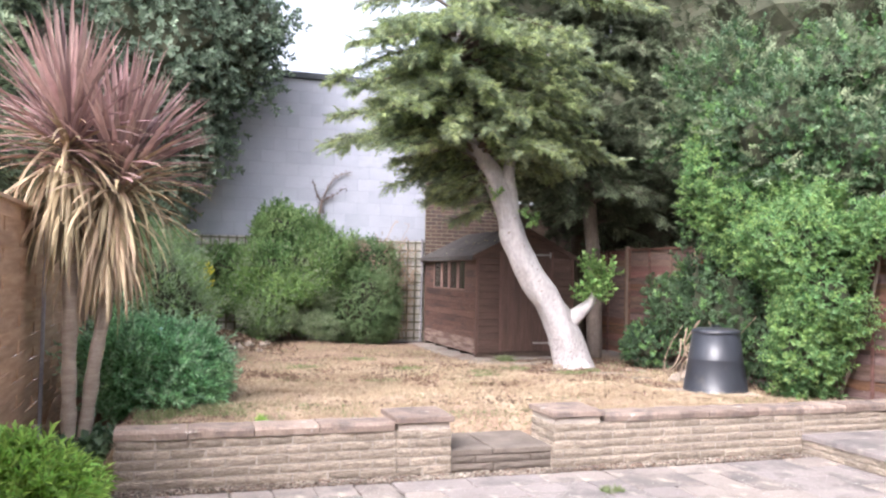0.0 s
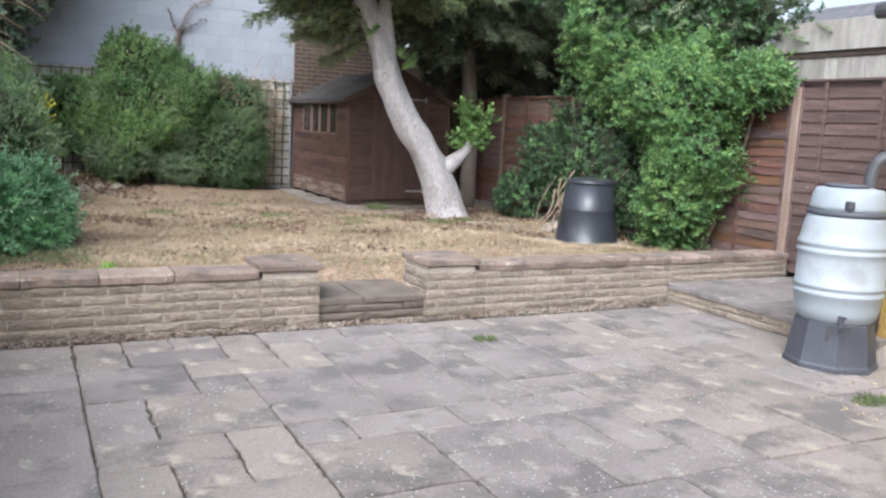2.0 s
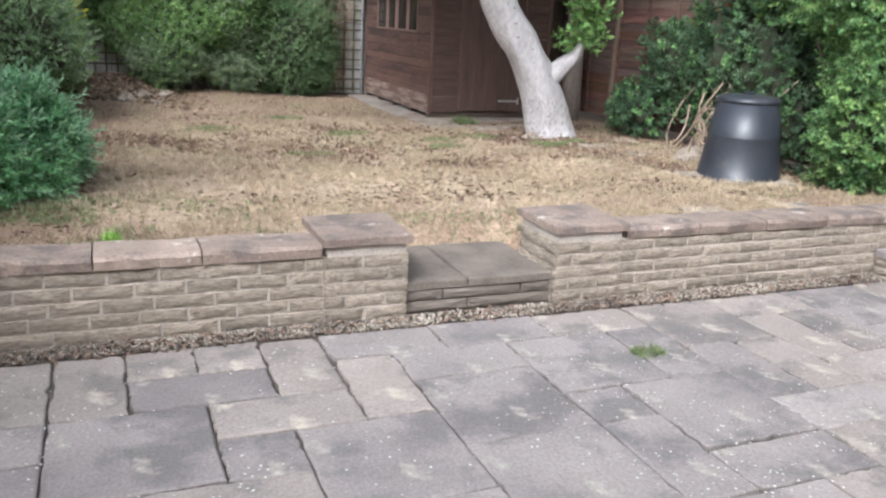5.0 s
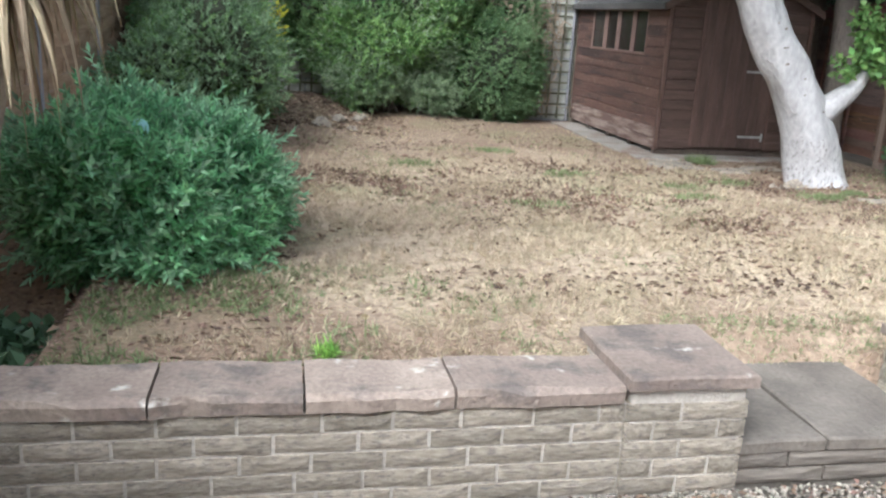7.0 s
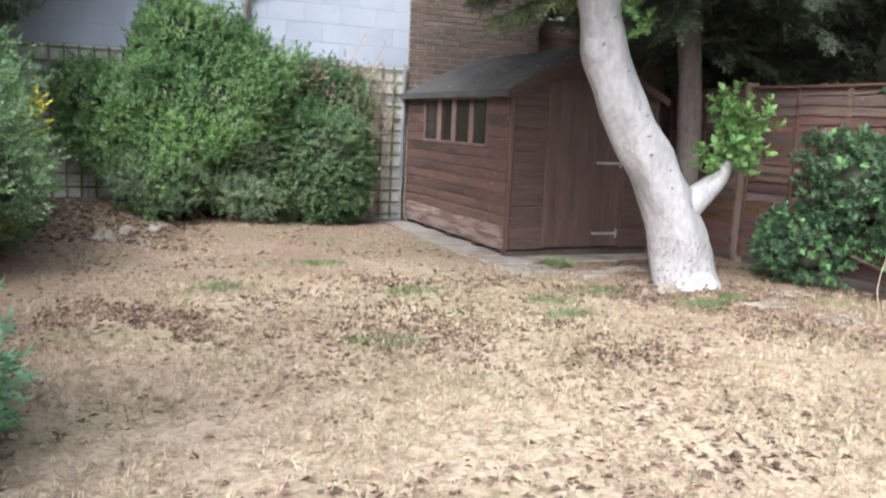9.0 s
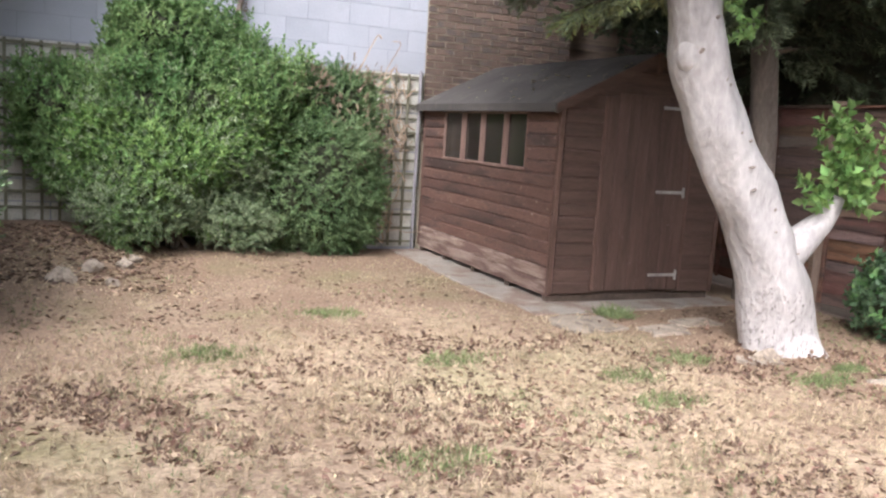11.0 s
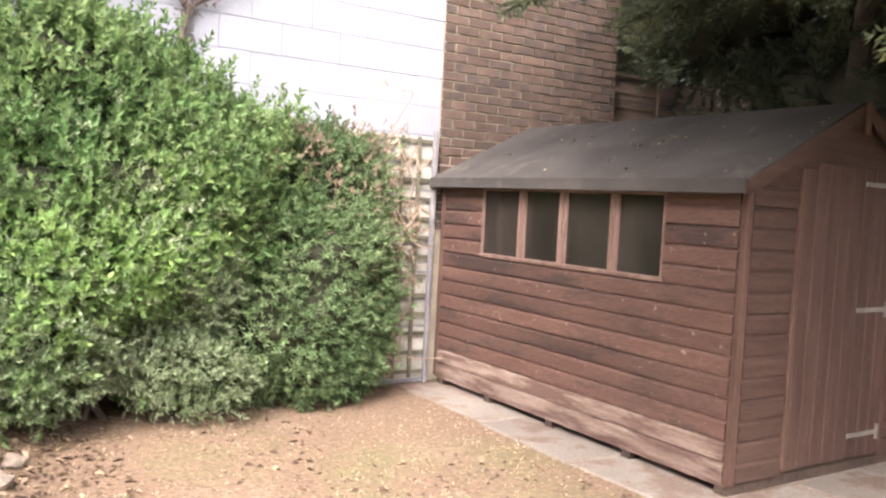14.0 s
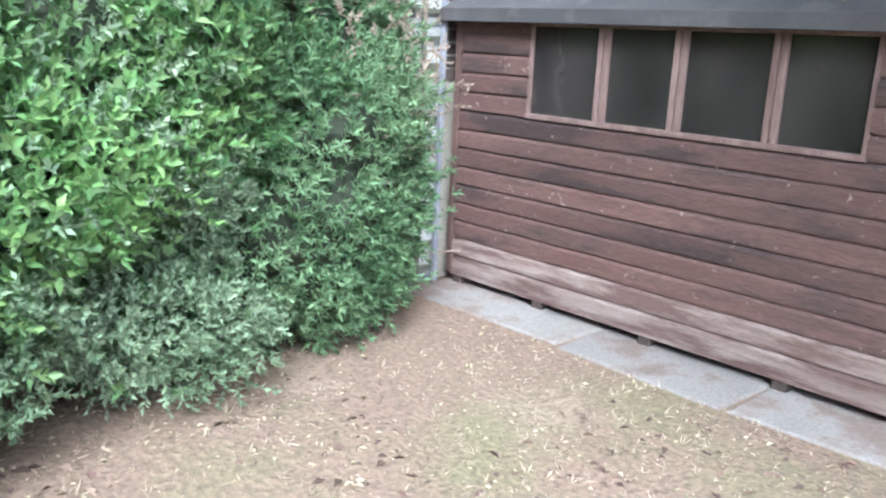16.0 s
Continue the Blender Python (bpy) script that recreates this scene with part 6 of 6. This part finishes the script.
scatter_ground("shed_edge_weeds", "bright green weeds at the shed slabs", 90, (0.16, 0.42, -0.62, -0.42), 0.08, M_GRASS, T_TUFT, 5, False, None, 0.0)
scatter_ground("patio_weeds", "small green weeds in the patio joints", 60, (-1.6, -1.45, -7.1, -7.0), 0.045, M_GRASS, T_TUFT, 6, False, None, 0.0)
scatter_ground("patio_weeds", "small green weeds in the patio joints", 70, (-0.1, 0.12, -9.02, -8.9), 0.05, M_GRASS, T_TUFT, 7, False, None, 0.0)
scatter_ground("patio_weeds", "small green weeds in the patio joints", 40, (-3.1, -3.0, -9.6, -9.5), 0.05, M_GRASS, T_TUFT, 8, False, None, 0.0)
fl = np.array([(math.cos(a) * (0.8 + 0.3 * math.sin(a * 3)), math.sin(a) * (0.8 + 0.25 * math.cos(a * 2)), 0.03) for a in np.linspace(0, 2 * math.pi, 7)[:-1]] + [(0, 0, 0.06)])
ff = np.array([(i, (i + 1) % 6, 6) for i in range(6)])


def lichen(n, region, size, seed, mat, label, name="lichen"):
    rng = np.random.default_rng(seed)
    P = np.stack((rng.uniform(region[0], region[1], n), rng.uniform(region[2], region[3], n), np.full(n, PATIO_Z + 0.0015)), 1)
    keepers = [p for p in P if rng.random() < 0.25 + 0.75 * smoothstep(0.35, 0.75, 0.5 + 0.9 * noise.noise(Vector((p[0], p[1], 2)) * 0.9))]
    P = np.array(keepers)
    a = rng.uniform(0, 6.28, len(P))
    rot = np.zeros((len(P), 3, 3))
    rot[:, 0, 0], rot[:, 0, 1], rot[:, 1, 0], rot[:, 1, 1], rot[:, 2, 2] = np.cos(a), -np.sin(a), np.sin(a), np.cos(a), 1
    return tagged(scatter(name, fl, ff, P, rot, size * rng.uniform(0.4, 1.5, len(P)) ** 1.5, mat), label, "ground cover", kind="stuff")


lichen(13000, (-4.9, 0.8, -11.5, -6.5), 0.0046, 21, M_LICHEN, "pale lichen specks on the patio slabs")
# gravel strip at the wall's foot
rng = np.random.default_rng(33)
ng = 5200
gx = rng.uniform(-4.9, 0.85, ng)
gy = rng.uniform(WALL_Y - 0.17, WALL_Y - 0.02, ng)
gp_ = np.stack((gx, gy, np.full(ng, PATIO_Z - 0.008) + rng.uniform(0, 0.012, ng)), 1)
oct_v = np.array([(1, 0, 0), (-1, 0, 0), (0, 0.8, 0), (0, -0.8, 0), (0, 0, 0.6), (0, 0, -0.6)])
oct_f = np.array([(0, 2, 4), (2, 1, 4), (1, 3, 4), (3, 0, 4), (2, 0, 5), (1, 2, 5), (3, 1, 5), (0, 3, 5)])
tagged(scatter("gravel", oct_v, oct_f, gp_, frames_from(rng.normal(size=(ng, 3)), rng), rng.uniform(0.005, 0.014, ng), M_GRAVEL), "loose tan gravel along the foot of the wall", "ground cover", kind="stuff")
lf = scatter_ground("leaf_bits", "dry leaf scraps in the gravel and on the patio", 900, (-4.9, 0.8, WALL_Y - 0.22, WALL_Y - 0.03), 0.03, M_DEAD, T_LEAF, 14, True, None, 0.008)
lg = scatter_ground("leaf_bits", "pale leaf scraps by the ochre wall", 420, (-0.3, 0.9, -10.3, -8.6), 0.028, M_PALE, T_LEAF, 15, True, None, 0.004)

# roof litter on the shed
rng = np.random.default_rng(9)
n = 90
x = rng.uniform(-0.02, 0.7, n)
y = np.clip(rng.normal(0.8, 0.7, n), 0.0, 2.7)
z = EZ - 0.012 + (RZ + 0.032 - EZ) * (x + 0.10) / (SW / 2 + 0.10) + 0.026
tagged(scatter("roof_leaves", *T_LEAF, np.stack((x, y, z), 1), frames_from(rng.normal(size=(n, 3)) * (1, 1, .2), rng, tilt=.2), rng.uniform(0.02, 0.05, n), M_PALE), "pale leaves and droppings on the shed roof", "ground cover", kind="stuff")

# Added ball shape in place of what is likely a pale leaf.
bm = bmesh.new()
bmesh.ops.create_uvsphere(bm, u_segments=16, v_segments=10, radius=0.045)
ball = finish("ball", bm, material("pale_turquoise", (0.35, 0.62, 0.60), (0.42, 0.70, 0.68), 3, 40, 0.5, 0.05, grain=0.04), smooth=True)
ball.location = (-4.70, -4.70, 0.76)
tagged(ball, "small pale turquoise ball standing for a pale leaf in the shrub", "ball")
dn = thing("dandelion", "dandelion seed head on a thin stalk behind the coping", "weed", (-3.75, -5.64, 0.10))
bm = bmesh.new()
ring_tube(bm, [(-3.75, -5.64, 0.08), (-3.748, -5.642, 0.14), (-3.75, -5.64, 0.20)], [0.0025] * 3, 5)
local(dn, part("stalk", bm, M_GRASS, dn))
rng = np.random.default_rng(3)
scatter("seed_head", *T_LEAF, np.tile((-3.75, -5.64, 0.20), (26, 1)), frames_from(rng.normal(size=(26, 3)), rng), np.full(26, 0.018), M_PALE, dn)
scatter_ground("green_weed", "small bright green weed with a yellow flower by the coping", 30, (-3.94, -3.88, -5.90, -5.84), 0.06, L_LIME, T_TUFT, 31, False, None, 0.03)

# ---------------- pieces of walls and pavement ----------------


def piece_mesh(name, w, d, h, mat, seed, bevel=0.006):
    r = random.Random(seed)
    b = bmesh.new()
    box(b, 0, w, -d, 0.012, 0, h, 0)
    for v in b.verts:
        if v.co.y < -d + 0.001:
            v.co.x += -bevel if v.co.x > w / 2 else bevel
            v.co.z += -bevel if v.co.z > h / 2 else bevel
            v.co.y += r.uniform(-0.0012, 0.0012)
    bmesh.ops.recalc_face_normals(b, faces=b.faces)
    me = bpy.data.meshes.new(name)
    b.to_mesh(me)
    b.free()
    me.materials.append(mat)
    return me


def lay(parent, name, x0, x1, z0, z1, w, h, joint, mat, y, d, seed, limit, bevel):
    full = [piece_mesh(name, w - joint, d, h - joint, mat, seed + i, bevel) for i in range(3)]
    cut = {}
    r = random.Random(seed)
    z, row, count = z0, 0, 0
    spare = []
    while z < z1 - 0.01:
        x = x0 - (w / 2 if row % 2 else 0)
        while x < x1 - 0.01:
            a, b_ = max(x, x0), min(x + w, x1)
            if b_ - a > 0.04:
                if b_ - a > w - 0.005:
                    me = full[r.randrange(3)]
                else:
                    key = round(b_ - a, 2)
                    if key not in cut:
                        cut[key] = piece_mesh(name, key - joint, d, h - joint, mat, seed + 9, bevel)
                    me = cut[key]
                o = new(name, me)
                o.parent = parent
                o.location = Vector((a + joint / 2, y + r.uniform(-0.001, 0.001), z + joint / 2)) - Vector(parent.location)
                count += 1
            x += w
        z += h
        row += 1
    return count


lay(building, "block", -5.4, -0.002, BOARD_TOP, 4.80, 0.45, 0.225, 0.003, M_WHITE, BACK_Y + 0.012, 0.005, 300, 300, 0.002)
lay(building, "block", -4.9, -0.002, 0.0, BOARD_TOP - 0.004, 0.45, 0.216, 0.010, M_GREYBLOCK, BACK_Y + 0.012, 0.010, 310, 300, 0.004)
lay(pier, "brick", 0.002, 1.86, 1.2, 3.9, 0.225, 0.075, 0.011, M_BRICK, BACK_Y + 0.012, 0.010, 320, 300, 0.003)


def patio():
    """Random rectangular paving on a module of about 0.29 m; the middle follows the bond seen there."""
    ux, uy = 0.290, 0.2945
    ox, oy = -4.17 - 3 * ux, WALL_Y - 0.185
    nx, ny = 21, 28
    used = np.zeros((nx + 4, ny + 4), bool)
    r = random.Random(230)
    f = thing("patio", "weathered grey and buff concrete slab patio in random rectangles", "paving", (-2, -9, PATIO_Z))
    cache = {}
    seen = """3 0 1 2  4 0 1 1  5 0 1 1  4 1 2 1  6 0 1 2  1 0 2 2  3 2 2 2  5 2 2 1  5 3 1 1  7 0 2 1  7 1 1 2  8 1 2 1
        6 3 2 2  3 4 1 2  4 4 2 2  3 6 2 1  5 6 1 2  3 7 1 2  4 7 1 1  6 5 2 1  6 6 1 1  7 6 2 1  8 2 2 2
        10 3 1 1  10 1 2 2  11 3 2 2  8 4 2 2  6 7 2 2  10 6 2 1  10 7 1 2  8 7 2 1  4 8 2 1  12 1 1 2  9 0 2 1  10 4 1 2"""
    nums = [int(v) for v in seen.split()]
    slabs = [tuple(nums[k:k + 4]) for k in range(0, len(nums), 4)]
    laid = []
    for i, j, w, h in slabs:
        if not used[i:i + w, j:j + h].any():
            used[i:i + w, j:j + h] = True
            laid.append((i, j, w, h))
    for j in range(ny):
        for i in range(nx):
            if used[i, j]:
                continue
            opts = [(2, 2), (2, 2), (3, 2), (2, 1), (1, 2), (2, 1)]
            r.shuffle(opts)
            for w, h in opts + [(1, 1)]:
                if i + w <= nx and j + h <= ny and not used[i:i + w, j:j + h].any():
                    break
            used[i:i + w, j:j + h] = True
            laid.append((i, j, w, h))
    for i, j, w, h in laid:
        x0, y1 = ox + i * ux, oy - j * uy
        cx, cy = x0 + w * ux / 2, y1 - h * uy / 2
        variant = r.randrange(3)
        warm = noise.noise(Vector((cx * 0.7, cy * 0.7, 4))) + r.uniform(-.25, .25) > 0.16
        if x0 > 0.86:
            continue
        key = (w, h, variant, warm)
        if key not in cache:
            q = random.Random(str(key))
            b = bmesh.new()
            W, H, g = w * ux, h * uy, (0.0075, 0.0025, 0.0045)[variant]
            pts = []
            for (ax, ay, bx_, by_) in ((-1, -1, 1, -1), (1, -1, 1, 1), (1, 1, -1, 1), (-1, 1, -1, -1)):
                for s in (0, 0.10, 0.2, 0.3, 0.42, 0.5, 0.6, 0.7, 0.8, 0.9):
                    px, py = ax + (bx_ - ax) * s, ay + (by_ - ay) * s
                    nick = 0.010 if q.random() < 0.18 else 0.0
                    pts.append((px * (W / 2 - g - nick) + q.uniform(-.004, .003), py * (H / 2 - g - nick) + q.uniform(-.004, .003)))
            hi = [b.verts.new((x, y, -0.005)) for x, y in pts]
            lo = [b.verts.new((x, y, -0.03)) for x, y in pts]
            tp = [b.verts.new((x * (1 - 0.014 / W), y * (1 - 0.014 / H), 0)) for x, y in pts]
            m = len(pts)
            for k in range(m):
                b.faces.new((lo[k], lo[(k + 1) % m], hi[(k + 1) % m], hi[k]))
                b.faces.new((hi[k], hi[(k + 1) % m], tp[(k + 1) % m], tp[k]))
            b.faces.new(tp)
            bmesh.ops.recalc_face_normals(b, faces=b.faces)
            me = bpy.data.meshes.new("slab")
            b.to_mesh(me)
            b.free()
            me.materials.append(M_SLABWARM if warm else M_SLAB)
            cache[key] = me
        o = new("slab", cache[key])
        o.parent = f
        o.location = Vector((cx, cy, PATIO_Z + r.uniform(-0.003, 0.003))) - Vector(f.location)
        o.rotation_euler = (r.uniform(-.004, .004), r.uniform(-.004, .004), r.uniform(-.008, .008))


patio()
